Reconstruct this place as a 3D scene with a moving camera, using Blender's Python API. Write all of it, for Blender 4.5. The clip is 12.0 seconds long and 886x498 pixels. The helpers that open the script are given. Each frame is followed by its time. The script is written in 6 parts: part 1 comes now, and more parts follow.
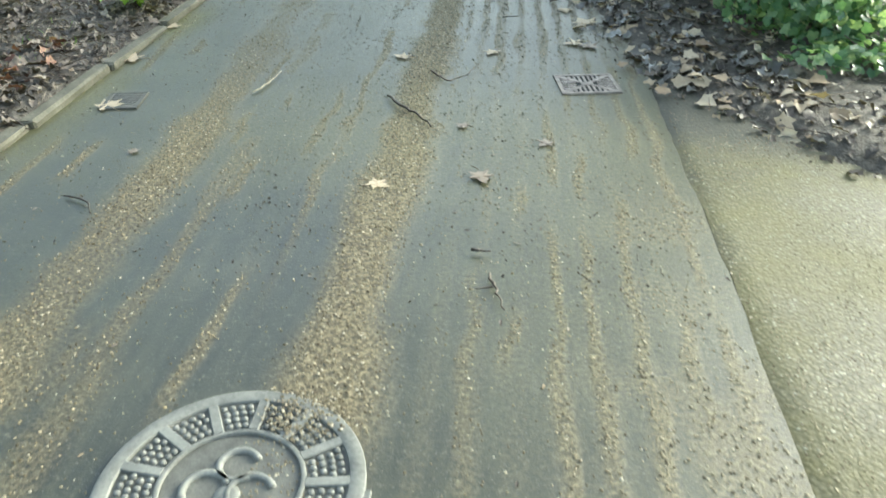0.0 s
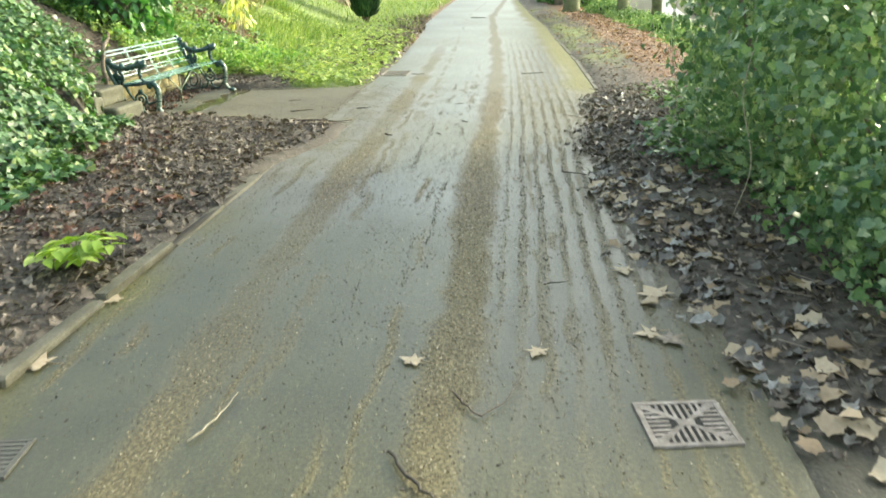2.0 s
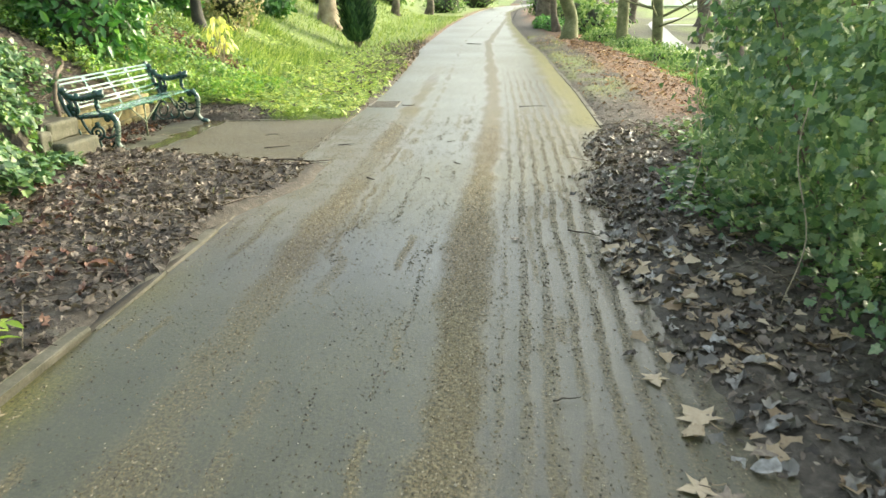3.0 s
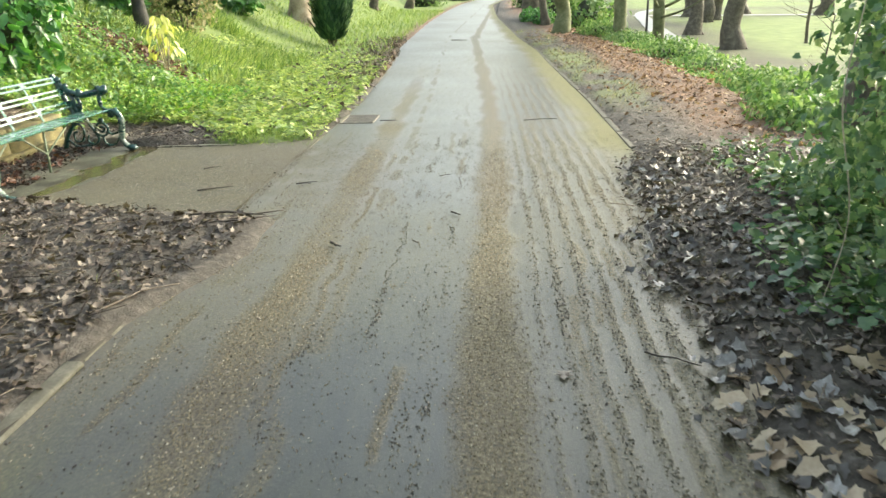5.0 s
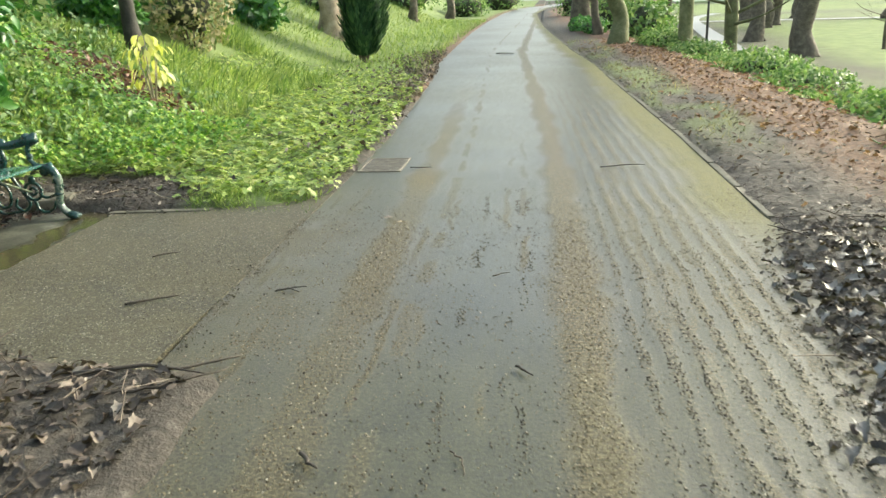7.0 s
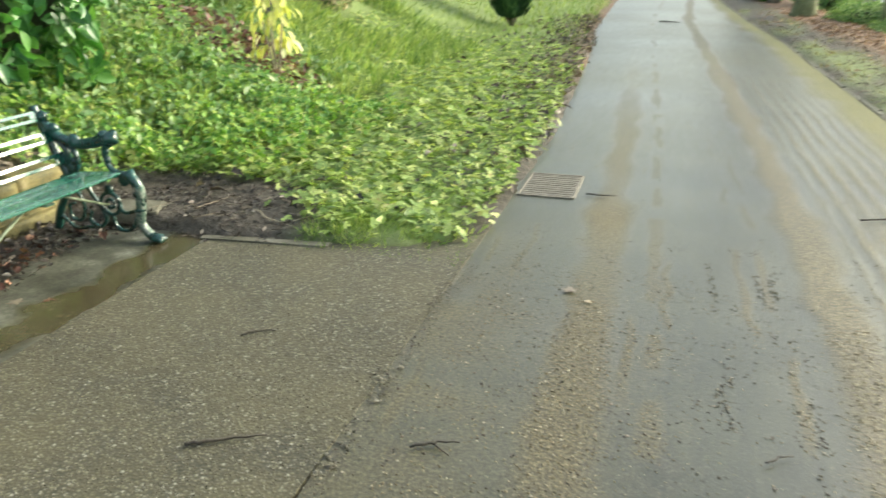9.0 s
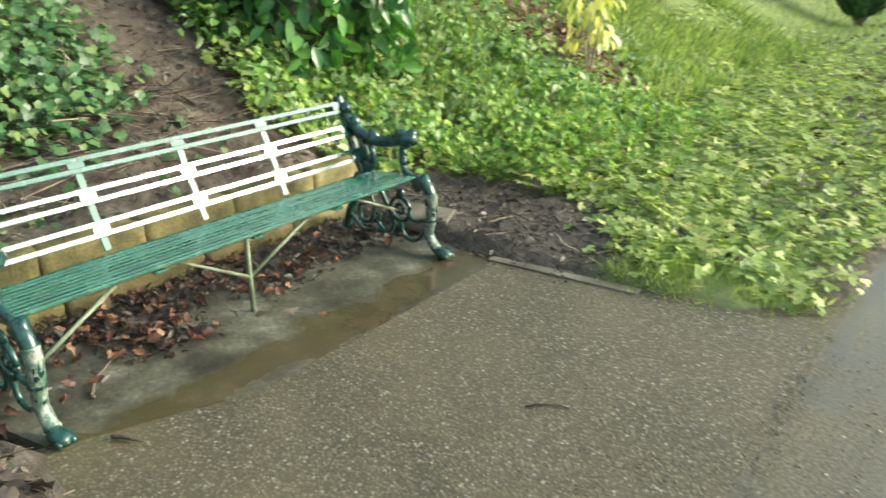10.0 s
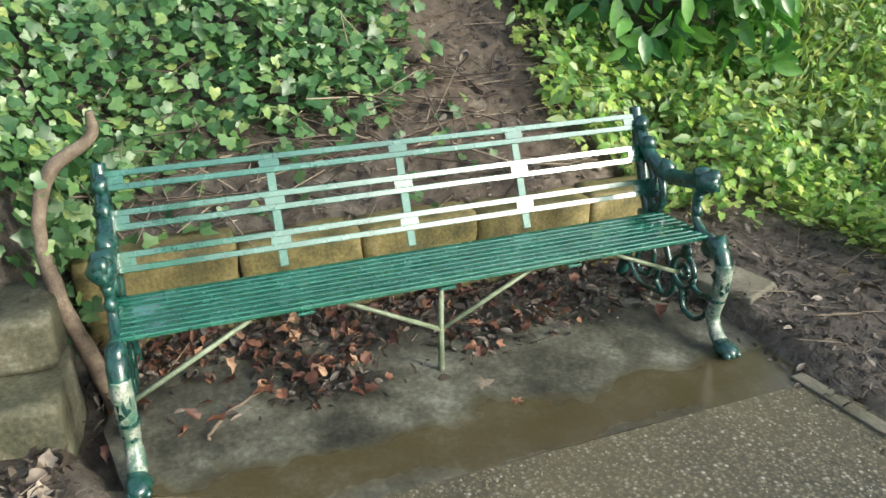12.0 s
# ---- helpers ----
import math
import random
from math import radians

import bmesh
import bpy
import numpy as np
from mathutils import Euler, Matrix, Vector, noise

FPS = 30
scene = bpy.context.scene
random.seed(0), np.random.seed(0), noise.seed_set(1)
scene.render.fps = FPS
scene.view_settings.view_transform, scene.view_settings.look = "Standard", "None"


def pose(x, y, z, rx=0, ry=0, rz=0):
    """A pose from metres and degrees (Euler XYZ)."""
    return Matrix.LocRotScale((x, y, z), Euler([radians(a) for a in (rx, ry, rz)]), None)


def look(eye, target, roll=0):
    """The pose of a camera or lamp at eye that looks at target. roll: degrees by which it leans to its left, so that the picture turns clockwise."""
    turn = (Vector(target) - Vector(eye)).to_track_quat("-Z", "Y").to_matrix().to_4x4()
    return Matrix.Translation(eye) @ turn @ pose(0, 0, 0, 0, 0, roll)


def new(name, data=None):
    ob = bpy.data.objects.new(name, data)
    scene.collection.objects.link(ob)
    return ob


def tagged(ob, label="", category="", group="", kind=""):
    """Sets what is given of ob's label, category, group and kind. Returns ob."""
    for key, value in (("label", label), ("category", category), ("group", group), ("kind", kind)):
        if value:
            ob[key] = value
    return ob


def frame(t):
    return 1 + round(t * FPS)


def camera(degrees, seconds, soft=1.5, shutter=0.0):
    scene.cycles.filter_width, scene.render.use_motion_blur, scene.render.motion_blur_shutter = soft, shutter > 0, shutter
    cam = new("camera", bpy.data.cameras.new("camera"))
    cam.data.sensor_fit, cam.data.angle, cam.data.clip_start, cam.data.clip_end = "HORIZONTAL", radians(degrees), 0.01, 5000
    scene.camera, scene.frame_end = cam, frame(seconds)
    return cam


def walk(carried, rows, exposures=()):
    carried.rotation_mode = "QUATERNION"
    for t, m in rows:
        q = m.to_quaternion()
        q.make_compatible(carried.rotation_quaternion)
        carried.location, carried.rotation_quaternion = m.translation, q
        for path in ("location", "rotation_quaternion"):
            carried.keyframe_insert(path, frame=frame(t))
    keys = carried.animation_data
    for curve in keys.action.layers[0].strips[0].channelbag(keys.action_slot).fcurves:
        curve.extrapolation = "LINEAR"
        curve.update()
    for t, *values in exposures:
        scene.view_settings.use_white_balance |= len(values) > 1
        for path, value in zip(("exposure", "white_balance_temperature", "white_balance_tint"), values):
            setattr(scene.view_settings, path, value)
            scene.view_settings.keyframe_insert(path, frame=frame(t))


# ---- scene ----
cam = camera(59.8, 12.0, shutter=0.25)
PATH = [
    (0, (0.125, -0.036, 1.501), (-0.044, 1.654, 0.445), -0.8),
    (0.5, (0.0, 0.322, 1.524), (-0.18, 2.053, 0.537), 0.5),
    (1, (-0.012, 0.695, 1.568), (-0.222, 2.421, 0.579), -1.8),
    (1.5, (0.012, 1.104, 1.604), (-0.219, 2.895, 0.744), -1.8),
    (2, (-0.078, 1.587, 1.621), (-0.293, 3.455, 0.938), -1.4),
    (2.5, (-0.111, 2.102, 1.639), (-0.326, 3.994, 1.03), -1.2),
    (3, (-0.131, 2.579, 1.626), (-0.331, 4.467, 0.997), -0.6),
    (3.2, (-0.148, 2.799, 1.623), (-0.352, 4.685, 0.989), -0.5),
    (5, (-0.422, 4.733, 1.584), (-0.582, 6.619, 0.94), -1.4),
    (5.5, (-0.484, 5.392, 1.584), (-0.62, 7.279, 0.935), -1.7),
    (6, (-0.543, 6.0, 1.575), (-0.692, 7.891, 0.942), -2.0),
    (6.5, (-0.602, 6.65, 1.563), (-0.809, 8.541, 0.946), -2.4),
    (7, (-0.684, 7.143, 1.548), (-0.951, 9.026, 0.929), -2.5),
    (7.2, (-0.749, 7.342, 1.551), (-1.034, 9.222, 0.93), -2.4),
    (8.8, (-1.425, 8.605, 1.657), (-1.83, 10.443, 0.982), 0.5),
    (9, (-1.403, 8.862, 1.675), (-1.952, 10.644, 0.953), -0.4),
    (9.5, (-1.617, 9.155, 1.68), (-2.47, 10.802, 0.931), -0.2),
    (10, (-1.966, 9.528, 1.625), (-3.118, 10.985, 0.884), -0.2),
    (10.5, (-2.023, 9.827, 1.652), (-3.453, 10.992, 0.878), -1.0),
    (11, (-2.234, 10.166, 1.63), (-3.812, 11.079, 0.809), -0.1),
    (11.5, (-2.354, 10.462, 1.632), (-4.023, 11.212, 0.825), 0.7),
    (12, (-2.388, 10.684, 1.63), (-4.093, 11.321, 0.801), -0.3),
]
walk(cam, [(t, look(eye, target, roll)) for t, eye, target, roll in PATH],
     [(0.0, 1.98, 5900, -4), (1.5, 2.14, 6400, -4), (2.5, 2.06, 7000, 0), (5.0, 1.92, 6650, 3), (7.0, 1.6, 6500, 1), (9.5, 1.65, 6500, 0), (10.5, 1.55, 6200, 4), (12.0, 1.45, 6050, 7)])

# ---- world, sun ----
world = bpy.data.worlds.new("world")
scene.world = world
world.use_nodes = True
wn = world.node_tree
sky = wn.nodes.new("ShaderNodeTexSky")
sky.sky_type, sky.sun_disc = "NISHITA", False
SUN_ELEV, SUN_AZ = 24.0, 52.0          # azimuth clockwise from +y
sky.sun_elevation, sky.sun_rotation = radians(SUN_ELEV), radians(SUN_AZ)
sky.air_density, sky.dust_density, sky.ozone_density = 1.2, 4.0, 1.0
haze = wn.nodes.new("ShaderNodeHueSaturation")
haze.inputs["Saturation"].default_value = 0.62
wn.links.new(sky.outputs[0], haze.inputs["Color"])
wn.links.new(haze.outputs[0], wn.nodes["Background"].inputs[0])
wn.nodes["Background"].inputs[1].default_value = 0.15
sun = new("sun", bpy.data.lights.new("sun", "SUN"))
sun.data.energy, sun.data.angle, sun.data.color = 1.35, radians(12.0), (1.0, 0.9, 0.7)
sd = Vector((math.sin(radians(SUN_AZ)) * math.cos(radians(SUN_ELEV)), math.cos(radians(SUN_AZ)) * math.cos(radians(SUN_ELEV)), math.sin(radians(SUN_ELEV))))
sun.matrix_world = look(tuple(sd * 60), (0, 0, 0))

# ---- materials ----
def ramp(nt, fac, stops):
    n = nt.nodes.new("ShaderNodeValToRGB")
    el = n.color_ramp.elements
    el[0].position, el[0].color = stops[0][0], (*stops[0][1], 1)
    el[1].position, el[1].color = stops[-1][0], (*stops[-1][1], 1)
    for p, c in stops[1:-1]:
        el.new(p).color = (*c, 1)
    nt.links.new(fac, n.inputs[0])
    return n.outputs[0]


def noise_of(nt, vec, scale, detail=4, rough=0.55):
    n = nt.nodes.new("ShaderNodeTexNoise")
    n.inputs["Scale"].default_value, n.inputs["Detail"].default_value, n.inputs["Roughness"].default_value = scale, detail, rough
    nt.links.new(vec, n.inputs["Vector"])
    return n.outputs[0]


def mixc(nt, fac, a, b, mode="MIX"):
    n = nt.nodes.new("ShaderNodeMix")
    n.data_type, n.blend_type = "RGBA", mode
    for sock, v in ((n.inputs[0], fac), (n.inputs[6], a), (n.inputs[7], b)):
        if isinstance(v, (int, float)):
            sock.default_value = v
        elif isinstance(v, tuple):
            sock.default_value = (*v, 1)
        else:
            nt.links.new(v, sock)
    return n.outputs[2]


def mathn(nt, op, a, b=0.0, c=None):
    n = nt.nodes.new("ShaderNodeMath")
    n.operation = op
    for sock, v in zip(n.inputs, (a, b, c)):
        if v is None:
            continue
        if isinstance(v, (int, float)):
            sock.default_value = v
        else:
            nt.links.new(v, sock)
    return n.outputs[0]


def attr(nt, name):
    n = nt.nodes.new("ShaderNodeAttribute")
    n.attribute_name = name
    return n.outputs["Fac"]


def base_mat(name):
    m = bpy.data.materials.new(name)
    m.use_nodes = True
    nt = m.node_tree
    bsdf = nt.nodes["Principled BSDF"]
    geo = nt.nodes.new("ShaderNodeNewGeometry")
    return m, nt, bsdf, geo


def bump(nt, bsdf, height, strength, dist):
    n = nt.nodes.new("ShaderNodeBump")
    n.inputs["Strength"].default_value, n.inputs["Distance"].default_value = strength, dist
    nt.links.new(height, n.inputs["Height"])
    nt.links.new(n.outputs[0], bsdf.inputs["Normal"])


def plain(name, stops, scale=12.0, fine=120.0, rough=(0.5, 0.8), relief=0.3, dist=0.01, metal=0.0, vary=0.25, spec=0.5, coat=0.0):
    """A surface with blotches, fine grain, uneven gloss and fine relief, varied from piece to piece."""
    m, nt, bsdf, geo = base_mat(name)
    pos = geo.outputs["Position"]
    big, small = noise_of(nt, pos, scale), noise_of(nt, pos, fine, 3)
    fac = mathn(nt, "ADD", mathn(nt, "MULTIPLY", big, 0.65), mathn(nt, "MULTIPLY", small, 0.35))
    col = ramp(nt, fac, stops)
    info = nt.nodes.new("ShaderNodeObjectInfo")
    k = mathn(nt, "ADD", mathn(nt, "MULTIPLY", info.outputs["Random"], vary), 1 - vary / 2)
    comb = nt.nodes.new("ShaderNodeCombineColor")
    for i in range(3):
        nt.links.new(k, comb.inputs[i])
    nt.links.new(mixc(nt, 1.0, col, comb.outputs[0], "MULTIPLY"), bsdf.inputs["Base Color"])
    nt.links.new(mathn(nt, "ADD", mathn(nt, "MULTIPLY", big, (rough[1] - rough[0]) * 1.6), rough[0] - (rough[1] - rough[0]) * 0.3), bsdf.inputs["Roughness"])
    bsdf.inputs["Metallic"].default_value = metal
    bsdf.inputs["Specular IOR Level"].default_value = spec
    bsdf.inputs["Coat Weight"].default_value = coat
    bump(nt, bsdf, fac, relief, dist)
    return m


def leafy(name, stops, rough=0.45, through_light=0.35, grain=40.0, spec=0.4):
    """Leaves: each one has a tint of its own; some light passes through."""
    m, nt, bsdf, geo = base_mat(name)
    r = geo.outputs["Random Per Island"]
    n = noise_of(nt, geo.outputs["Position"], grain, 2)
    col = ramp(nt, mathn(nt, "ADD", mathn(nt, "MULTIPLY", r, 0.85), mathn(nt, "MULTIPLY", mathn(nt, "SUBTRACT", n, 0.35), 0.5)), stops)
    nt.links.new(col, bsdf.inputs["Base Color"])
    bsdf.inputs["Roughness"].default_value = rough
    bsdf.inputs["Specular IOR Level"].default_value = spec
    bump(nt, bsdf, n, 0.25, 0.004)
    if through_light > 0:
        tr = nt.nodes.new("ShaderNodeBsdfTranslucent")
        nt.links.new(mixc(nt, 1.0, col, (1.5, 1.6, 0.8), "MULTIPLY"), tr.inputs[0])
        mx = nt.nodes.new("ShaderNodeMixShader")
        mx.inputs[0].default_value = through_light
        nt.links.new(bsdf.outputs[0], mx.inputs[1])
        nt.links.new(tr.outputs[0], mx.inputs[2])
        nt.links.new(mx.outputs[0], nt.nodes["Material Output"].inputs[0])
    return m


def asphalt_mat():
    """Worn wet asphalt with a film of silt, strips of loose grit, and moss along the edges."""
    m, nt, bsdf, geo = base_mat("wet_asphalt")
    pos = geo.outputs["Position"]
    mp = nt.nodes.new("ShaderNodeMapping")
    mp.inputs["Scale"].default_value = (1.0, 0.12, 1.0)
    nt.links.new(pos, mp.inputs[0])
    streak = noise_of(nt, mp.outputs[0], 13.0, 8, 0.78)
    blot, grain, speck = noise_of(nt, pos, 1.7, 4), noise_of(nt, pos, 160, 3), noise_of(nt, pos, 60, 4, 0.7)
    silt = ramp(nt, mathn(nt, "ADD", mathn(nt, "MULTIPLY", streak, 0.6), mathn(nt, "MULTIPLY", blot, 0.4)), [(0.36, (0.01, 0.011, 0.008)), (0.45, (0.021, 0.022, 0.016)), (0.54, (0.034, 0.035, 0.024)), (0.68, (0.068, 0.064, 0.044))])
    grit = ramp(nt, speck, [(0.33, (0.025, 0.021, 0.012)), (0.5, (0.1, 0.078, 0.041)), (0.66, (0.23, 0.185, 0.11))])
    gfac = mathn(nt, "MULTIPLY", attr(nt, "gravel"), ramp(nt, speck, [(0.25, (0.25,) * 3), (0.5, (1,) * 3)]))
    col = mixc(nt, gfac, silt, grit)
    chips = noise_of(nt, pos, 34, 6, 0.8)
    col = mixc(nt, ramp(nt, chips, [(0.26, (0.75,) * 3), (0.42, (0,) * 3)]), col, (0.022, 0.022, 0.017))
    col = mixc(nt, ramp(nt, chips, [(0.58, (0,) * 3), (0.72, (0.7,) * 3)]), col, (0.21, 0.185, 0.13))
    mud = ramp(nt, speck, [(0.32, (0.02, 0.017, 0.012)), (0.52, (0.06, 0.05, 0.035)), (0.7, (0.14, 0.12, 0.085))])
    ragged = ramp(nt, mathn(nt, "ADD", attr(nt, "mud"), mathn(nt, "MULTIPLY", mathn(nt, "SUBTRACT", noise_of(nt, pos, 11, 6, 0.75), 0.5), 1.1)), [(0.35, (0,) * 3), (0.75, (0.9,) * 3)])
    col = mixc(nt, ragged, col, mud)
    moss = ramp(nt, speck, [(0.36, (0.045, 0.045, 0.009)), (0.5, (0.115, 0.107, 0.024)), (0.66, (0.21, 0.19, 0.06))])
    mfac = mathn(nt, "MULTIPLY", attr(nt, "moss"), ramp(nt, noise_of(nt, pos, 6, 5, 0.7), [(0.26, (0.45,) * 3), (0.46, (1,) * 3)]))
    col = mixc(nt, mfac, col, moss)
    col = mixc(nt, ramp(nt, grain, [(0.62, (0,) * 3), (0.74, (0.55,) * 3)]), col, (0.26, 0.25, 0.21))
    nt.links.new(col, bsdf.inputs["Base Color"])
    dry = mathn(nt, "MAXIMUM", attr(nt, "gravel"), attr(nt, "moss"))
    r = mathn(nt, "ADD", mathn(nt, "MULTIPLY", dry, 0.3), mathn(nt, "MULTIPLY_ADD", streak, 0.34, 0.2))
    nt.links.new(r, bsdf.inputs["Roughness"])
    nt.links.new(mathn(nt, "MULTIPLY", mathn(nt, "SUBTRACT", 1.0, dry), 0.32), bsdf.inputs["Coat Weight"])
    bsdf.inputs["Coat Roughness"].default_value = 0.34
    hgt = mathn(nt, "ADD", mathn(nt, "MULTIPLY", grain, 0.5), mathn(nt, "MULTIPLY", speck, mathn(nt, "MULTIPLY_ADD", dry, 1.6, 0.5)))
    bump(nt, bsdf, hgt, 0.3, 0.005)
    return m


def ground_mat():
    """Dark humus with mulch; turf and leaf-strewn soil where they lie."""
    m, nt, bsdf, geo = base_mat("soil_and_turf")
    pos = geo.outputs["Position"]
    big, mid, fine = noise_of(nt, pos, 1.3, 5), noise_of(nt, pos, 14, 5, 0.65), noise_of(nt, pos, 90, 3)
    mud = ramp(nt, mid, [(0.3, (0.026, 0.022, 0.017)), (0.55, (0.078, 0.067, 0.053)), (0.75, (0.155, 0.137, 0.112))])
    turf = ramp(nt, mathn(nt, "ADD", mathn(nt, "MULTIPLY", big, 0.5), mathn(nt, "MULTIPLY", fine, 0.5)), [(0.3, (0.08, 0.11, 0.03)), (0.55, (0.19, 0.25, 0.075)), (0.75, (0.3, 0.35, 0.13))])
    red = ramp(nt, noise_of(nt, pos, 26, 4, 0.7), [(0.3, (0.05, 0.03, 0.02)), (0.5, (0.2, 0.11, 0.06)), (0.7, (0.36, 0.22, 0.13))])
    col = mixc(nt, attr(nt, "litter"), mud, red)
    col = mixc(nt, attr(nt, "turf"), col, turf)
    nt.links.new(col, bsdf.inputs["Base Color"])
    bsdf.inputs["Roughness"].default_value = 0.75
    bsdf.inputs["Specular IOR Level"].default_value = 0.3
    bump(nt, bsdf, mathn(nt, "ADD", mid, mathn(nt, "MULTIPLY", fine, 0.4)), 0.7, 0.03)
    return m


M_ROAD, M_GROUND = asphalt_mat(), ground_mat()

def aggregate_mat(name="stony_asphalt", film=(0.108, 0.094, 0.048), least=0.1, most=0.55, silt=False):
    """Open-textured asphalt: dark binder with stones of many greys and browns, and some moss."""
    m, nt, bsdf, geo = base_mat(name)
    pos = geo.outputs["Position"]
    v = nt.nodes.new("ShaderNodeTexVoronoi")
    v.inputs["Scale"].default_value = 70
    nt.links.new(pos, v.inputs["Vector"])
    sep = nt.nodes.new("ShaderNodeSeparateColor")
    nt.links.new(v.outputs["Color"], sep.inputs[0])
    stone = ramp(nt, sep.outputs[0], [(0.0, (0.045, 0.041, 0.022)), (0.45, (0.1, 0.09, 0.05)), (0.8, (0.16, 0.144, 0.082)), (0.94, (0.23, 0.21, 0.15)), (1.0, (0.42, 0.4, 0.33))])
    blot = noise_of(nt, pos, 2.0, 5)
    fleck = noise_of(nt, pos, 48, 6, 0.85)
    stone = mixc(nt, ramp(nt, fleck, [(0.3, (0.8,) * 3), (0.5, (0,) * 3)]), stone, (0.03, 0.027, 0.018))
    stone = mixc(nt, ramp(nt, fleck, [(0.56, (0,) * 3), (0.7, (0.8,) * 3)]), stone, (0.24, 0.215, 0.15))
    col = mixc(nt, ramp(nt, v.outputs["Distance"], [(0.25, (0,) * 3), (0.6, (0.85,) * 3)]), stone, (0.022, 0.02, 0.014))
    col = mixc(nt, ramp(nt, blot, [(0.36, (least,) * 3), (0.66, (most,) * 3)]), col, film)
    if silt:
        ragged = mathn(nt, "ADD", attr(nt, "silt"), mathn(nt, "MULTIPLY", mathn(nt, "SUBTRACT", noise_of(nt, pos, 7, 5, 0.7), 0.5), 0.9))
        col = mixc(nt, ramp(nt, ragged, [(0.3, (0,) * 3), (0.75, (0.9,) * 3)]), col, ramp(nt, fleck, [(0.35, (0.01, 0.01, 0.007)), (0.5, (0.02, 0.02, 0.014)), (0.66, (0.05, 0.048, 0.033))]))
    nt.links.new(col, bsdf.inputs["Base Color"])
    nt.links.new(mathn(nt, "MULTIPLY_ADD", blot, 0.3, 0.5), bsdf.inputs["Roughness"])
    bump(nt, bsdf, mathn(nt, "SUBTRACT", 1.0, v.outputs["Distance"]), 0.3, 0.005)
    return m


M_APRON = aggregate_mat("mossy_asphalt", (0.088, 0.078, 0.014), 0.3, 0.8, True)


def slab_mat():
    """Stained concrete with a brown film of standing water along its lower edge."""
    m, nt, bsdf, geo = base_mat("stained_wet_concrete")
    pos = geo.outputs["Position"]
    big, fine = noise_of(nt, pos, 3.0, 6, 0.65), noise_of(nt, pos, 55, 4)
    col = ramp(nt, mathn(nt, "ADD", mathn(nt, "MULTIPLY", big, 0.75), mathn(nt, "MULTIPLY", fine, 0.25)), [(0.38, (0.014, 0.014, 0.01)), (0.47, (0.045, 0.044, 0.032)), (0.55, (0.09, 0.09, 0.066)), (0.66, (0.2, 0.2, 0.165))])
    sep = nt.nodes.new("ShaderNodeSeparateXYZ")
    nt.links.new(pos, sep.inputs[0])
    edge = mathn(nt, "ADD", sep.outputs[0], mathn(nt, "MULTIPLY", mathn(nt, "SUBTRACT", noise_of(nt, pos, 2.2, 3), 0.5), 0.45))
    wet = mathn(nt, "MULTIPLY", ramp(nt, mathn(nt, "ADD", edge, 5.0), [(0.56, (0,) * 3), (0.62, (1,) * 3)]), ramp(nt, mathn(nt, "ADD", edge, 5.0), [(0.82, (1,) * 3), (0.9, (0.2,) * 3)]))
    col = mixc(nt, mathn(nt, "MULTIPLY", wet, 0.8), col, (0.06, 0.048, 0.022))
    nt.links.new(col, bsdf.inputs["Base Color"])
    nt.links.new(mathn(nt, "SUBTRACT", mathn(nt, "MULTIPLY_ADD", big, 0.3, 0.42), mathn(nt, "MULTIPLY", wet, 0.38)), bsdf.inputs["Roughness"])
    bump(nt, bsdf, fine, 0.12, 0.004)
    return m


M_PAD, M_SLAB = aggregate_mat(), slab_mat()
M_KERB = plain("weathered_kerb_concrete", [(0.3, (0.04, 0.04, 0.022)), (0.5, (0.1, 0.092, 0.063)), (0.7, (0.18, 0.168, 0.13))], 7, 70, (0.6, 0.9), 0.5, 0.01)
M_STONE = plain("mossy_sandstone", [(0.33, (0.03, 0.03, 0.01)), (0.44, (0.085, 0.075, 0.024)), (0.55, (0.16, 0.132, 0.046)), (0.68, (0.26, 0.22, 0.12))], 6, 70, (0.6, 0.9), 0.6, 0.012, vary=0.35)
M_MORTAR = plain("dark_joint", [(0.3, (0.02, 0.018, 0.012)), (0.7, (0.06, 0.05, 0.035))], 12, 90, (0.8, 0.95), 0.5, 0.01)
M_IRON = plain("worn_cast_iron", [(0.3, (0.075, 0.075, 0.064)), (0.5, (0.15, 0.15, 0.132)), (0.7, (0.23, 0.228, 0.2))], 9, 90, (0.5, 0.75), 0.4, 0.003, 0.1)
M_IRON_DARK = plain("dirty_cast_iron", [(0.3, (0.045, 0.044, 0.037)), (0.55, (0.1, 0.097, 0.083)), (0.75, (0.17, 0.16, 0.135))], 20, 150, (0.5, 0.75), 0.5, 0.003, 0.2)
M_RUST = plain("rusty_drain_iron", [(0.3, (0.1, 0.08, 0.065)), (0.5, (0.22, 0.19, 0.165)), (0.7, (0.38, 0.345, 0.31))], 18, 140, (0.5, 0.8), 0.5, 0.003, 0.2)
# near-black colour that stands for the shade between grate bars
M_PIT_SHADE = plain("drain_pit_shade", [(0.3, (0.006, 0.006, 0.005)), (0.7, (0.015, 0.014, 0.012))], 18, 140, (0.8, 0.9))
M_PAINT = plain("glossy_green_paint", [(0.32, (0.003, 0.02, 0.017)), (0.5, (0.005, 0.038, 0.031)), (0.7, (0.014, 0.085, 0.066))], 13, 60, (0.16, 0.42), 0.4, 0.006, vary=0.12, coat=0.5)
M_STRAP = plain("dull_green_strap_paint", [(0.3, (0.02, 0.085, 0.065)), (0.5, (0.04, 0.125, 0.1)), (0.72, (0.11, 0.2, 0.17))], 7, 110, (0.42, 0.6), 0.12, 0.002, vary=0.2, coat=0.15, spec=0.5)
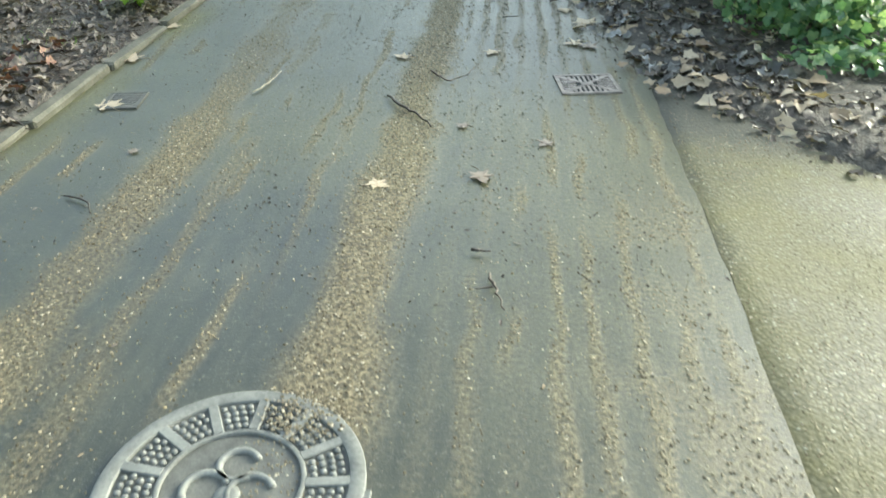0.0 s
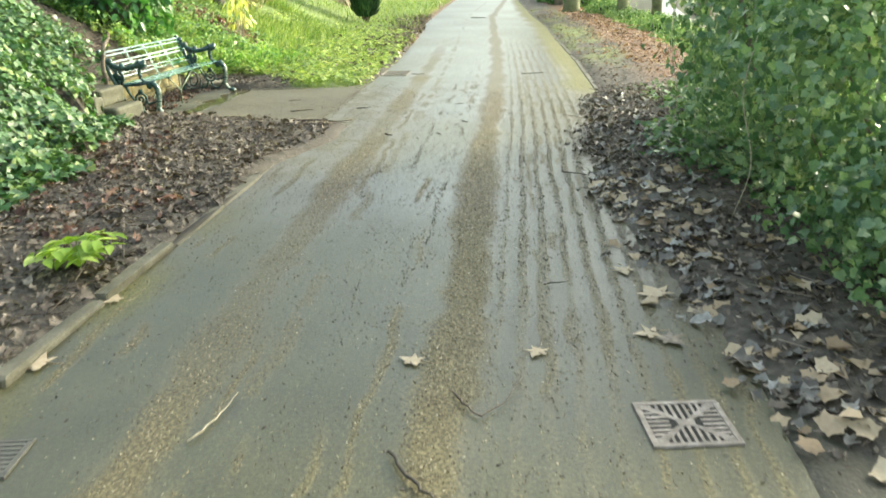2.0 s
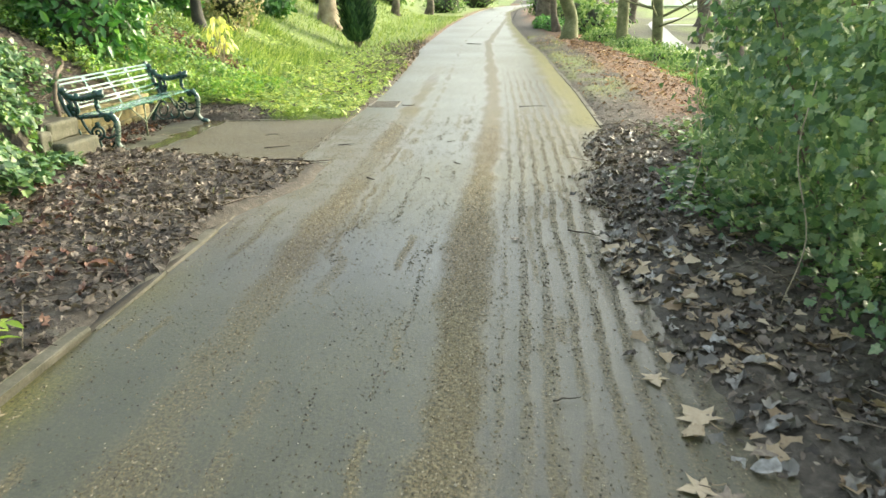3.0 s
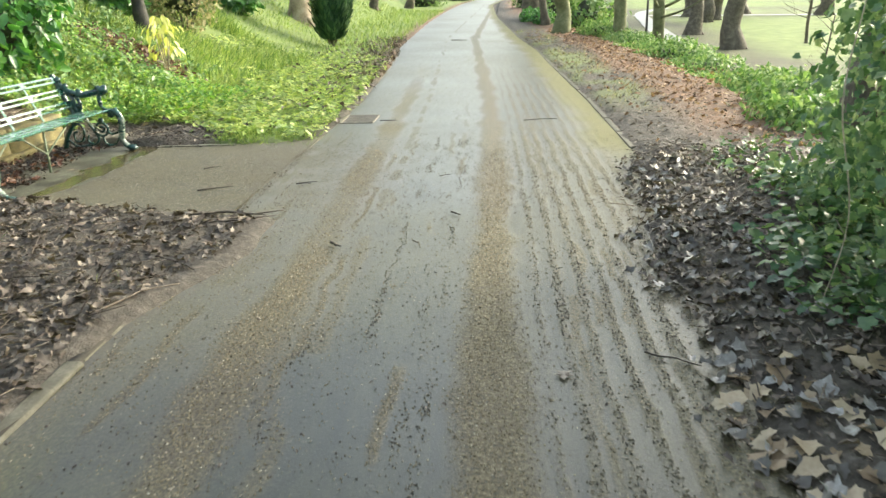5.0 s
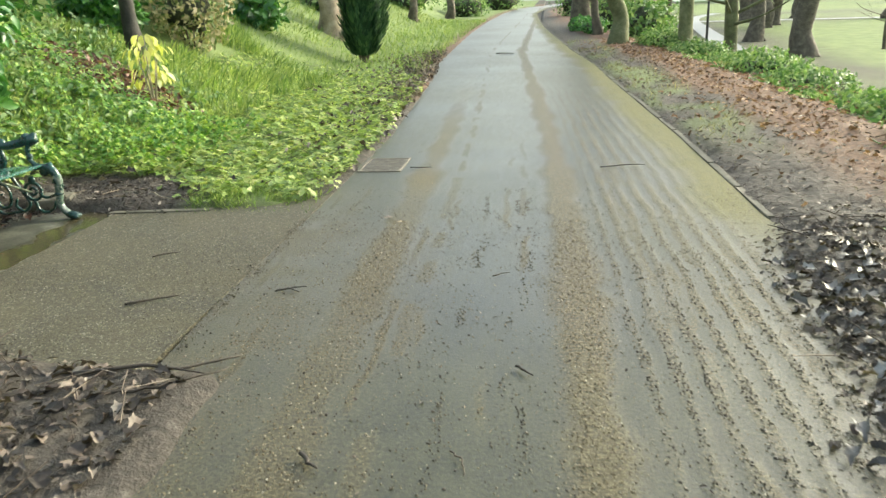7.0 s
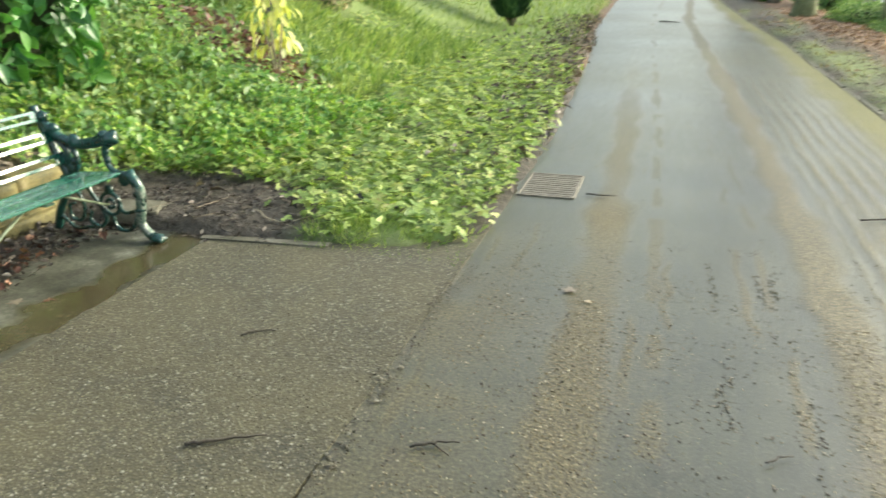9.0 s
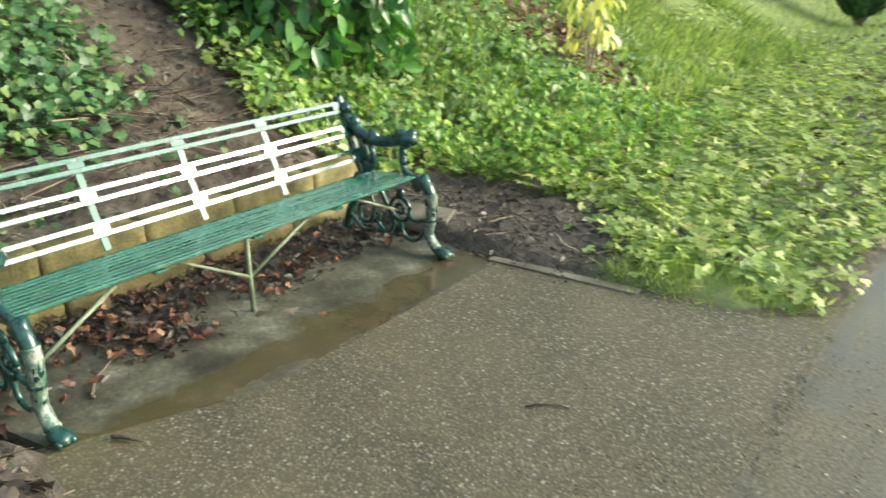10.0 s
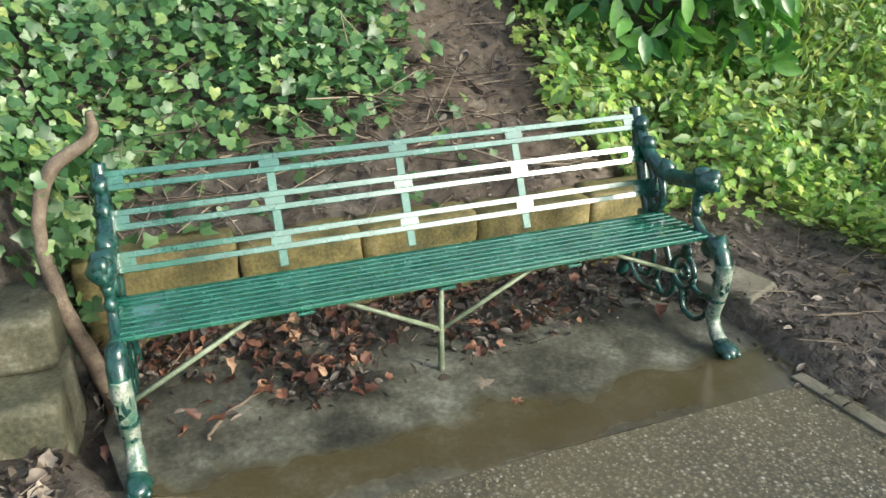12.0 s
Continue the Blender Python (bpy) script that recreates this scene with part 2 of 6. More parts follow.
M_SLATPAINT = plain("wet_green_slat_paint", [(0.3, (0.005, 0.055, 0.035)), (0.5, (0.009, 0.085, 0.054)), (0.72, (0.028, 0.14, 0.095))], 7, 110, (0.16, 0.34), 0.12, 0.002, vary=0.2, coat=1.0, spec=0.9)
M_STRUT = plain("faded_green_strut_paint", [(0.3, (0.07, 0.09, 0.055)), (0.55, (0.16, 0.2, 0.13)), (0.72, (0.28, 0.3, 0.22))], 20, 110, (0.35, 0.6), 0.2, 0.002)
M_WEAR = plain("chipped_leg_paint", [(0.36, (0.015, 0.09, 0.065)), (0.5, (0.1, 0.15, 0.11)), (0.62, (0.34, 0.35, 0.3))], 26, 120, (0.25, 0.5), 0.3, 0.003, coat=0.3)
M_BARK = plain("grey_brown_bark", [(0.3, (0.035, 0.028, 0.02)), (0.5, (0.1, 0.085, 0.06)), (0.7, (0.2, 0.175, 0.125))], 5, 35, (0.75, 0.95), 0.9, 0.03)
M_BARK_LIGHT = plain("pale_tan_bark", [(0.3, (0.13, 0.1, 0.07)), (0.5, (0.3, 0.24, 0.17)), (0.7, (0.45, 0.38, 0.3))], 4, 30, (0.75, 0.95), 0.8, 0.03)
M_BARK_GREEN = plain("algae_green_bark", [(0.3, (0.05, 0.055, 0.025)), (0.5, (0.13, 0.14, 0.06)), (0.7, (0.24, 0.24, 0.14))], 4, 30, (0.75, 0.95), 0.8, 0.03)
M_BARK_DARK = plain("dark_wet_bark", [(0.3, (0.012, 0.012, 0.009)), (0.5, (0.035, 0.032, 0.024)), (0.7, (0.07, 0.065, 0.05))], 5, 35, (0.7, 0.9), 0.9, 0.03)
M_STEM = plain("brown_woody_stem", [(0.3, (0.045, 0.034, 0.024)), (0.5, (0.11, 0.084, 0.06)), (0.7, (0.22, 0.175, 0.13))], 18, 120, (0.6, 0.85), 0.5, 0.006)
M_TWIG = plain("dark_wet_twig", [(0.3, (0.022, 0.017, 0.012)), (0.55, (0.055, 0.043, 0.03)), (0.72, (0.11, 0.088, 0.064))], 40, 180, (0.5, 0.75), 0.4, 0.003)
M_STRAW = plain("pale_dry_twig", [(0.3, (0.16, 0.13, 0.08)), (0.5, (0.3, 0.26, 0.18)), (0.7, (0.42, 0.38, 0.28))], 40, 180, (0.6, 0.8), 0.4, 0.003)
M_IVY = leafy("ivy_leaf", [(0.08, (0.02, 0.066, 0.018)), (0.4, (0.05, 0.125, 0.038)), (0.75, (0.11, 0.2, 0.068)), (0.92, (0.19, 0.26, 0.08)), (1.0, (0.28, 0.31, 0.07))], 0.4, 0.25, spec=0.55)
M_IVY_DARK = leafy("shaded_ivy_leaf", [(0.1, (0.05, 0.105, 0.055)), (0.5, (0.11, 0.185, 0.1)), (0.85, (0.2, 0.28, 0.15)), (0.98, (0.37, 0.41, 0.24))], 0.26, 0.42, spec=0.5)
M_COVER = leafy("ground_cover_leaf", [(0.05, (0.09, 0.13, 0.04)), (0.35, (0.19, 0.28, 0.08)), (0.7, (0.34, 0.42, 0.13)), (0.93, (0.48, 0.5, 0.21)), (1.0, (0.42, 0.29, 0.16))], 0.5, 0.35)
M_WEED = leafy("bright_weed_leaf", [(0.05, (0.05, 0.13, 0.025)), (0.4, (0.13, 0.26, 0.05)), (0.75, (0.24, 0.37, 0.07)), (0.95, (0.4, 0.46, 0.12)), (1.0, (0.44, 0.32, 0.14))], 0.45, 0.35)
M_GRASS = leafy("grass_blade", [(0.1, (0.08, 0.14, 0.04)), (0.5, (0.17, 0.25, 0.07)), (0.9, (0.33, 0.38, 0.14))], 0.5, 0.4)
M_LAUREL = leafy("laurel_leaf", [(0.1, (0.022, 0.085, 0.02)), (0.5, (0.055, 0.17, 0.038)), (0.9, (0.13, 0.28, 0.07))], 0.32, 0.3, spec=0.5)
M_SHRUB = leafy("light_shrub_leaf", [(0.1, (0.05, 0.11, 0.03)), (0.5, (0.13, 0.23, 0.07)), (0.9, (0.28, 0.36, 0.17))], 0.4, 0.35)
M_CONIFER = leafy("conifer_spray", [(0.1, (0.014, 0.045, 0.018)), (0.6, (0.035, 0.09, 0.034)), (0.95, (0.085, 0.16, 0.055))], 0.6, 0.15)
M_YELLOW = leafy("yellow_variegated_leaf", [(0.1, (0.36, 0.38, 0.1)), (0.5, (0.6, 0.58, 0.22)), (0.95, (0.78, 0.75, 0.5))], 0.45, 0.4)
M_LIME = leafy("lime_green_frond", [(0.1, (0.14, 0.24, 0.02)), (0.6, (0.26, 0.38, 0.045)), (0.95, (0.5, 0.58, 0.2))], 0.45, 0.4)
M_CREAM = leafy("cream_pink_leaf", [(0.1, (0.07, 0.13, 0.04)), (0.5, (0.28, 0.27, 0.14)), (0.95, (0.55, 0.45, 0.34))], 0.45, 0.3)
M_DEAD = leafy("dead_leaf", [(0.05, (0.032, 0.026, 0.02)), (0.45, (0.09, 0.069, 0.053)), (0.8, (0.17, 0.135, 0.105)), (0.98, (0.32, 0.275, 0.22))], 0.5, 0.1)
M_RUSSET = leafy("russet_leaf", [(0.05, (0.035, 0.016, 0.011)), (0.45, (0.095, 0.041, 0.027)), (0.8, (0.19, 0.09, 0.056)), (0.97, (0.36, 0.24, 0.155))], 0.5, 0.15)
M_MOULD = leafy("wet_leaf_mould", [(0.05, (0.014, 0.011, 0.009)), (0.5, (0.042, 0.033, 0.026)), (0.85, (0.085, 0.067, 0.052)), (0.99, (0.2, 0.17, 0.14))], 0.5, 0.05)
M_TAN = leafy("tan_dry_leaf", [(0.05, (0.09, 0.05, 0.03)), (0.45, (0.23, 0.13, 0.08)), (0.8, (0.4, 0.25, 0.16)), (0.97, (0.55, 0.42, 0.3))], 0.6, 0.15)
M_STONE_DARK = plain("dark_mossy_block", [(0.32, (0.016, 0.018, 0.009)), (0.46, (0.05, 0.05, 0.028)), (0.56, (0.085, 0.084, 0.055)), (0.7, (0.19, 0.19, 0.155))], 6, 60, (0.6, 0.9), 0.6, 0.012, vary=0.3)
M_SILT = plain("leaf_clogged_silt", [(0.3, (0.08, 0.07, 0.054)), (0.5, (0.155, 0.138, 0.108)), (0.7, (0.26, 0.236, 0.19))], 16, 90, (0.6, 0.9), 0.6, 0.01)
M_PALE = leafy("pale_fallen_leaf", [(0.1, (0.2, 0.14, 0.085)), (0.5, (0.31, 0.235, 0.15)), (0.95, (0.45, 0.37, 0.26))], 0.6, 0.1, 60)
M_FLATLEAF = leafy("flat_sodden_leaf", [(0.1, (0.1, 0.075, 0.05)), (0.5, (0.15, 0.115, 0.08)), (0.95, (0.22, 0.175, 0.13))], 0.5, 0.05, 60)
M_GREYLEAF = leafy("grey_rotting_leaf", [(0.05, (0.045, 0.04, 0.034)), (0.5, (0.12, 0.11, 0.094)), (0.8, (0.22, 0.205, 0.185)), (0.97, (0.38, 0.37, 0.35))], 0.35, 0.05)
M_CHIP = leafy("stone_chip", [(0.05, (0.045, 0.04, 0.026)), (0.5, (0.11, 0.095, 0.06)), (0.8, (0.18, 0.162, 0.115)), (0.97, (0.33, 0.31, 0.25))], 0.6, 0.0, 200)
M_SILTCRUMB = leafy("wet_silt_crumb", [(0.05, (0.03, 0.026, 0.017)), (0.5, (0.085, 0.071, 0.045)), (0.85, (0.15, 0.127, 0.082)), (0.98, (0.28, 0.25, 0.18))], 0.5, 0.0, 200)
M_PEBBLE = leafy("grit", [(0.05, (0.085, 0.068, 0.04)), (0.45, (0.17, 0.135, 0.078)), (0.8, (0.28, 0.235, 0.15)), (0.98, (0.5, 0.46, 0.36))], 0.7, 0.0, 200)
# dark colour that stands for the shade deep inside foliage
M_CORE = plain("painted_inner_shade", [(0.3, (0.025, 0.03, 0.018)), (0.7, (0.06, 0.07, 0.04))], 9, 60, (0.85, 0.95), 0.9, 0.05)
M_LOWPATH = plain("pale_far_path", [(0.3, (0.17, 0.18, 0.175)), (0.7, (0.28, 0.29, 0.28))], 1.0, 30, (0.4, 0.6), 0.2, 0.01)
M_POST = plain("black_painted_post", [(0.3, (0.015, 0.017, 0.016)), (0.7, (0.05, 0.05, 0.045))], 10, 90, (0.4, 0.6), 0.2, 0.003)


# ---- building helpers ----
def part(name, bm, material, parent=None, label="", smooth=True):
    me = bpy.data.meshes.new(name)
    bm.to_mesh(me)
    bm.free()
    me.materials.append(material)
    if smooth:
        me.polygons.foreach_set("use_smooth", [True] * len(me.polygons))
    ob = new(name, me)
    if parent is not None:
        ob.parent = parent
        ob.matrix_parent_inverse = parent.matrix_world.inverted()
    return tagged(ob, label)


def base_of(name, at, label, category, group="", kind="", turn=0.0):
    ob = new(name)
    ob.empty_display_size = 0.1
    ob.matrix_world = pose(*at, 0, 0, turn)
    return tagged(ob, label, category, group, kind)


def mesh_of(name, verts, faces, material, smooth=False):
    me = bpy.data.meshes.new(name)
    me.from_pydata(verts, [], faces)
    me.materials.append(material)
    if smooth:
        me.polygons.foreach_set("use_smooth", [True] * len(me.polygons))
    return me


def box(bm, x0, x1, y0, y1, z0, z1, bevel=0.0, jitter=0.0, rng=None, seg=2):
    tmp = bmesh.new()
    bmesh.ops.create_cube(tmp, size=1)
    for v in tmp.verts:
        v.co = Vector((x0 + (v.co.x + 0.5) * (x1 - x0), y0 + (v.co.y + 0.5) * (y1 - y0), z0 + (v.co.z + 0.5) * (z1 - z0)))
    if bevel:
        bmesh.ops.bevel(tmp, geom=tmp.edges[:], offset=bevel, segments=seg, affect="EDGES", profile=0.6)
    if jitter and rng:
        for v in tmp.verts:
            v.co += Vector((rng.uniform(-1, 1), rng.uniform(-1, 1), rng.uniform(-1, 1))) * jitter
    me = bpy.data.meshes.new("tmp")
    tmp.to_mesh(me)
    tmp.free()
    bm.from_mesh(me)
    bpy.data.meshes.remove(me)
    return bm


def smooth_line(pts, n=6):
    """A Catmull-Rom line through pts."""
    P = [Vector(p) for p in pts]
    P = [P[0] * 2 - P[1]] + P + [P[-1] * 2 - P[-2]]
    out = []
    for i in range(1, len(P) - 2):
        a, b, c, d = P[i - 1:i + 3]
        for k in range(n):
            t = k / n
            out.append(0.5 * ((2 * b) + (c - a) * t + (2 * a - 5 * b + 4 * c - d) * t * t + (3 * b - a - 3 * c + d) * t ** 3))
    return out + [P[-2]]


def tube(bm, line, radii, seg=8, flat=1.0, side=None):
    """A tapered tube along line; flat < 1 squeezes it along the side direction."""
    n = len(line)
    rad = [radii] * n if isinstance(radii, (int, float)) else [float(np.interp(i / max(1, n - 1), np.linspace(0, 1, len(radii)), radii)) for i in range(n)]
    rings, up = [], Vector((0, 0, 1))
    prev = None
    for i, p in enumerate(line):
        d = (line[min(i + 1, n - 1)] - line[max(i - 1, 0)]).normalized()
        s = Vector(side) if side else (prev - d * prev.dot(d) if prev else d.cross(up if abs(d.z) < 0.9 else Vector((1, 0, 0))))
        s = (s - d * s.dot(d)).normalized()
        prev = s
        u = d.cross(s)
        rings.append([bm.verts.new(p + (s * math.cos(a) * flat + u * math.sin(a)) * rad[i]) for a in (2 * math.pi * k / seg for k in range(seg))])
    for a, b in zip(rings, rings[1:]):
        for k in range(seg):
            bm.faces.new((a[k], a[(k + 1) % seg], b[(k + 1) % seg], b[k]))
    bm.faces.new(rings[0][::-1])
    bm.faces.new(rings[-1])
    return bm


def ring_line(c, r, axis_u, axis_v, n=16, turn=1.0, start=0.0):
    return [Vector(c) + Vector(axis_u) * (r * math.cos(start + 2 * math.pi * turn * i / n)) + Vector(axis_v) * (r * math.sin(start + 2 * math.pi * turn * i / n)) for i in range(n + 1)]


def lump(bm, c, r, sx=1, sy=1, sz=1, sub=2, rough=0.0, seed=0):
    geo = bmesh.ops.create_icosphere(bm, subdivisions=sub, radius=1)
    for v in geo["verts"]:
        k = 1 + rough * noise.noise(v.co * 1.7 + Vector((seed * 3.1, seed, 0)))
        v.co = Vector(c) + Vector((v.co.x * sx, v.co.y * sy, v.co.z * sz)) * (r * k)
    return bm


def vnoise(x, y, scale, seed=0):
    """Smooth value noise in -1..1 for arrays."""
    x, y = np.asarray(x, float) * scale + seed * 17.3, np.asarray(y, float) * scale + seed * 9.1
    xi, yi = np.floor(x).astype(np.int64), np.floor(y).astype(np.int64)
    fx, fy = x - xi, y - yi
    fx, fy = fx * fx * (3 - 2 * fx), fy * fy * (3 - 2 * fy)

    def hsh(a, b):
        n = (a * 374761393 + b * 668265263 + seed * 1442695) & 0x7FFFFFFF
        n = ((n ^ (n >> 13)) * 1274126177) & 0x7FFFFFFF
        return ((n ^ (n >> 16)) & 0xFFFF) / 32767.5 - 1
    a, b, c, d = hsh(xi, yi), hsh(xi + 1, yi), hsh(xi, yi + 1), hsh(xi + 1, yi + 1)
    return (a * (1 - fx) + b * fx) * (1 - fy) + (c * (1 - fx) + d * fx) * fy


def sstep(a, b, x):
    t = np.clip((np.asarray(x, float) - a) / (b - a), 0, 1)
    return t * t * (3 - 2 * t)


# leaf outlines: points in the leaf's own plane, stalk at the origin, tip towards +y, with a little fold in z
def leaf_shape(outline, fold=0.12, droop=0.1):
    v = [(0, 0.45, -droop * 0.2)] + [(x, y, abs(x) * fold - droop * y * y) for x, y in outline]
    n = len(outline)
    return np.array(v, float), [(0, 1 + i, 1 + (i + 1) % n) for i in range(n)]


IVY = leaf_shape([(0, 0), (0.26, -0.16), (0.5, -0.02), (0.46, 0.2), (0.56, 0.42), (0.3, 0.56), (0.16, 0.8), (0, 0.95), (-0.16, 0.8), (-0.3, 0.56), (-0.56, 0.42), (-0.46, 0.2), (-0.5, -0.02), (-0.26, -0.16)], 0.13, 0.2)
OVAL = leaf_shape([(0, 0), (0.2, 0.25), (0.24, 0.55), (0.12, 0.85), (0, 1.0), (-0.12, 0.85), (-0.24, 0.55), (-0.2, 0.25)], 0.3, 0.25)
ROUND = leaf_shape([(0, 0), (0.35, 0.12), (0.48, 0.5), (0.25, 0.85), (0, 0.95), (-0.25, 0.85), (-0.48, 0.5), (-0.35, 0.12)], 0.2, 0.2)
LOBELEAF = leaf_shape([(0, 0), (0.3, -0.04), (0.44, 0.2), (0.3, 0.34), (0.42, 0.56), (0.2, 0.66), (0, 0.98), (-0.2, 0.66), (-0.42, 0.56), (-0.3, 0.34), (-0.44, 0.2), (-0.3, -0.04)], 0.25, 0.3)
MAPLE = leaf_shape([(0, 0), (0.2, 0.05), (0.42, 0.0), (0.4, 0.2), (0.56, 0.46), (0.4, 0.54), (0.26, 0.74), (0, 1.0), (-0.22, 0.76), (-0.36, 0.55), (-0.58, 0.52), (-0.42, 0.24), (-0.46, 0.04), (-0.2, 0.05)], 0.3, 0.2)
LOBED = leaf_shape([(0, 0), (0.1, 0.06), (0.24, 0.03), (0.46, -0.02), (0.4, 0.14), (0.3, 0.24), (0.46, 0.36), (0.62, 0.5), (0.44, 0.5), (0.28, 0.5), (0.22, 0.66), (0.1, 0.82), (0, 1.0), (-0.1, 0.8), (-0.2, 0.68), (-0.28, 0.5), (-0.42, 0.52), (-0.6, 0.52), (-0.46, 0.36), (-0.3, 0.24), (-0.4, 0.12), (-0.46, -0.04), (-0.22, 0.04), (-0.1, 0.06)], 0.3, 0.2)
CURL = leaf_shape([(0, 0), (0.24, 0.02), (0.4, 0.2), (0.34, 0.4), (0.42, 0.62), (0.2, 0.8), (0.06, 1.0), (-0.16, 0.78), (-0.36, 0.7), (-0.3, 0.42), (-0.42, 0.2), (-0.2, 0.06)], 0.55, 0.4)
CURL[0][:, 2] += 0.09 * np.sin(np.arange(len(CURL[0])) * 2.4)
def trefoil():
    v, f = [(0, 0, 0)], []
    for a in (-1.15, 0.0, 1.15):
        c, s = math.cos(a), math.sin(a)
        i = len(v)
        for x, y, z in ((0.2, 0.28, 0.05), (0.26, 0.6, 0.02), (0.1, 0.86, -0.05), (-0.1, 0.86, -0.05), (-0.26, 0.6, 0.02), (-0.2, 0.28, 0.05), (0, 0.55, -0.04)):
            v.append((x * c + y * s, -x * s + y * c, z + 0.12 * y))
        f += [(0, i, i + 6), (i, i + 1, i + 6), (i + 1, i + 2, i + 6), (i + 2, i + 3, i + 6), (i + 3, i + 4, i + 6), (i + 4, i + 5, i + 6), (i + 5, 0, i + 6)]
    return np.array(v, float), f


TREFOIL = trefoil()
BLADE = (np.array([(-0.05, 0, 0), (0.05, 0, 0), (-0.04, 0.4, 0.03), (0.04, 0.4, 0.03), (-0.025, 0.75, 0.13), (0.025, 0.75, 0.13), (0, 1.0, 0.28)], float), [(0, 1, 3, 2), (2, 3, 5, 4), (4, 5, 6)])
SPRAY = (np.array([(0, 0, 0), (0.16, 0.3, 0.04), (0.1, 0.7, 0.0), (0, 1.0, -0.04), (-0.1, 0.7, 0.0), (-0.16, 0.3, 0.04), (0, 0.5, 0.08)], float), [(0, 1, 6), (1, 2, 6), (2, 3, 6), (3, 4, 6), (4, 5, 6), (5, 0, 6)])
GRIT = (np.array([(1, 0, 0), (-0.5, 0.85, 0.1), (-0.6, -0.75, 0), (0.1, 0.1, 0.75), (0.5, 0.7, 0.2)], float) * 0.5, [(0, 4, 3), (4, 1, 3), (1, 2, 3), (2, 0, 3)])


def scatter(name, shape, pos, ydir, normal, size, material, label="", category="", group="", kind="stuff", parent=None, stretch=None):
    """One mesh of many leaves: each has a place, a direction for its tip, a normal and a size."""
    tv, tf = shape
    pos, ydir, normal = np.asarray(pos, float), np.asarray(ydir, float), np.asarray(normal, float)
    ydir /= np.linalg.norm(ydir, axis=1, keepdims=True) + 1e-9
    xd = np.cross(ydir, normal)
    xd /= np.linalg.norm(xd, axis=1, keepdims=True) + 1e-9
    zd = np.cross(xd, ydir)
    size = np.broadcast_to(np.asarray(size, float), (len(pos),))[:, None, None]
    wide = 1.0 if stretch is None else np.asarray(stretch, float)[:, None, None]
    v = pos[:, None, :] + size * (tv[None, :, 0:1] * xd[:, None, :] * wide + tv[None, :, 1:2] * ydir[:, None, :] + tv[None, :, 2:3] * zd[:, None, :])
    n, k = len(pos), len(tv)
    me = bpy.data.meshes.new(name)
    me.vertices.add(n * k)
    me.vertices.foreach_set("co", v.reshape(-1))
    lens = np.array([len(f) for f in tf])
    loops = np.concatenate([np.array(f) for f in tf])
    allloops = (loops[None, :] + (np.arange(n) * k)[:, None]).reshape(-1)
    me.loops.add(len(allloops))
    me.loops.foreach_set("vertex_index", allloops.astype(np.int32))
    me.polygons.add(n * len(tf))
    starts = np.concatenate([[0], np.cumsum(np.tile(lens, n))[:-1]])
    me.polygons.foreach_set("loop_start", starts.astype(np.int32))
    me.update(calc_edges=True)
    me.validate()
    me.materials.append(material)
    ob = new(name, me)
    if parent is not None:
        ob.parent = parent
        ob.matrix_parent_inverse = parent.matrix_world.inverted()
    return tagged(ob, label, category, group, kind)


R = np.random.RandomState(7)


def rdirs(n, up=0.0, r=None):
    r = r or R
    d = r.normal(size=(n, 3))
    d[:, 2] += up
    return d / np.linalg.norm(d, axis=1, keepdims=True)


# ---- the plan ----
def path_left(y):
    return np.interp(y, [-20, 3, 6.5, 8, 11, 13, 16, 24, 27, 45, 60, 80, 100, 130, 170], [-2.22, -2.26, -2.285, -2.33, -2.46, -2.52, -2.56, -3.08, -3.42, -4.15, -4.45, -4.6, -4.0, 1, 16])


def path_right(y):
    return np.interp(y, [-20, 12, 12.6, 16, 22, 25, 30, 45, 52, 74, 100, 130, 170], [0.9, 0.88, 0.83, 0.74, 0.47, 0.38, 0.0, -0.75, -1.0, -1.5, -0.5, 5, 21])


def bed_edge(y):
    """The ragged front of the mulch bed, spilling onto the path before the bay."""
    return path_left(y) + 0.27 * sstep(8.2, 9.4, y) * sstep(10.3, 9.9, y) + 0.05 * vnoise(y * 0, y, 2.5, 57) * sstep(5, 8, y)


def soil_right(y):
    """Where the soil and litter begin to cover the asphalt on the right."""
    near = np.interp(y, [-6, 1.5, 3.1, 4.1, 5.0, 5.7, 6.75, 9.8, 10.8, 12.2, 12.7], [4.5, 3.0, 1.73, 1.03, 0.85, 0.7, 0.56, 0.54, 0.65, 0.85, 0.88])
    return np.where(y < 12.7, near, path_right(y) + 0.06)


def pad_low(x):
    return np.interp(x, [-6.0, -4.75, -4.4, -2.8, -2.0], [10.2, 10.2, 10.38, 10.07, 10.07])


def pad_high(x):
    return np.interp(x, [-4.25, -3.73, -3.4, -2.98, -2.7, -2.55, -2.4], [12.8, 12.85, 12.88, 12.9, 13.0, 13.2, 13.4])


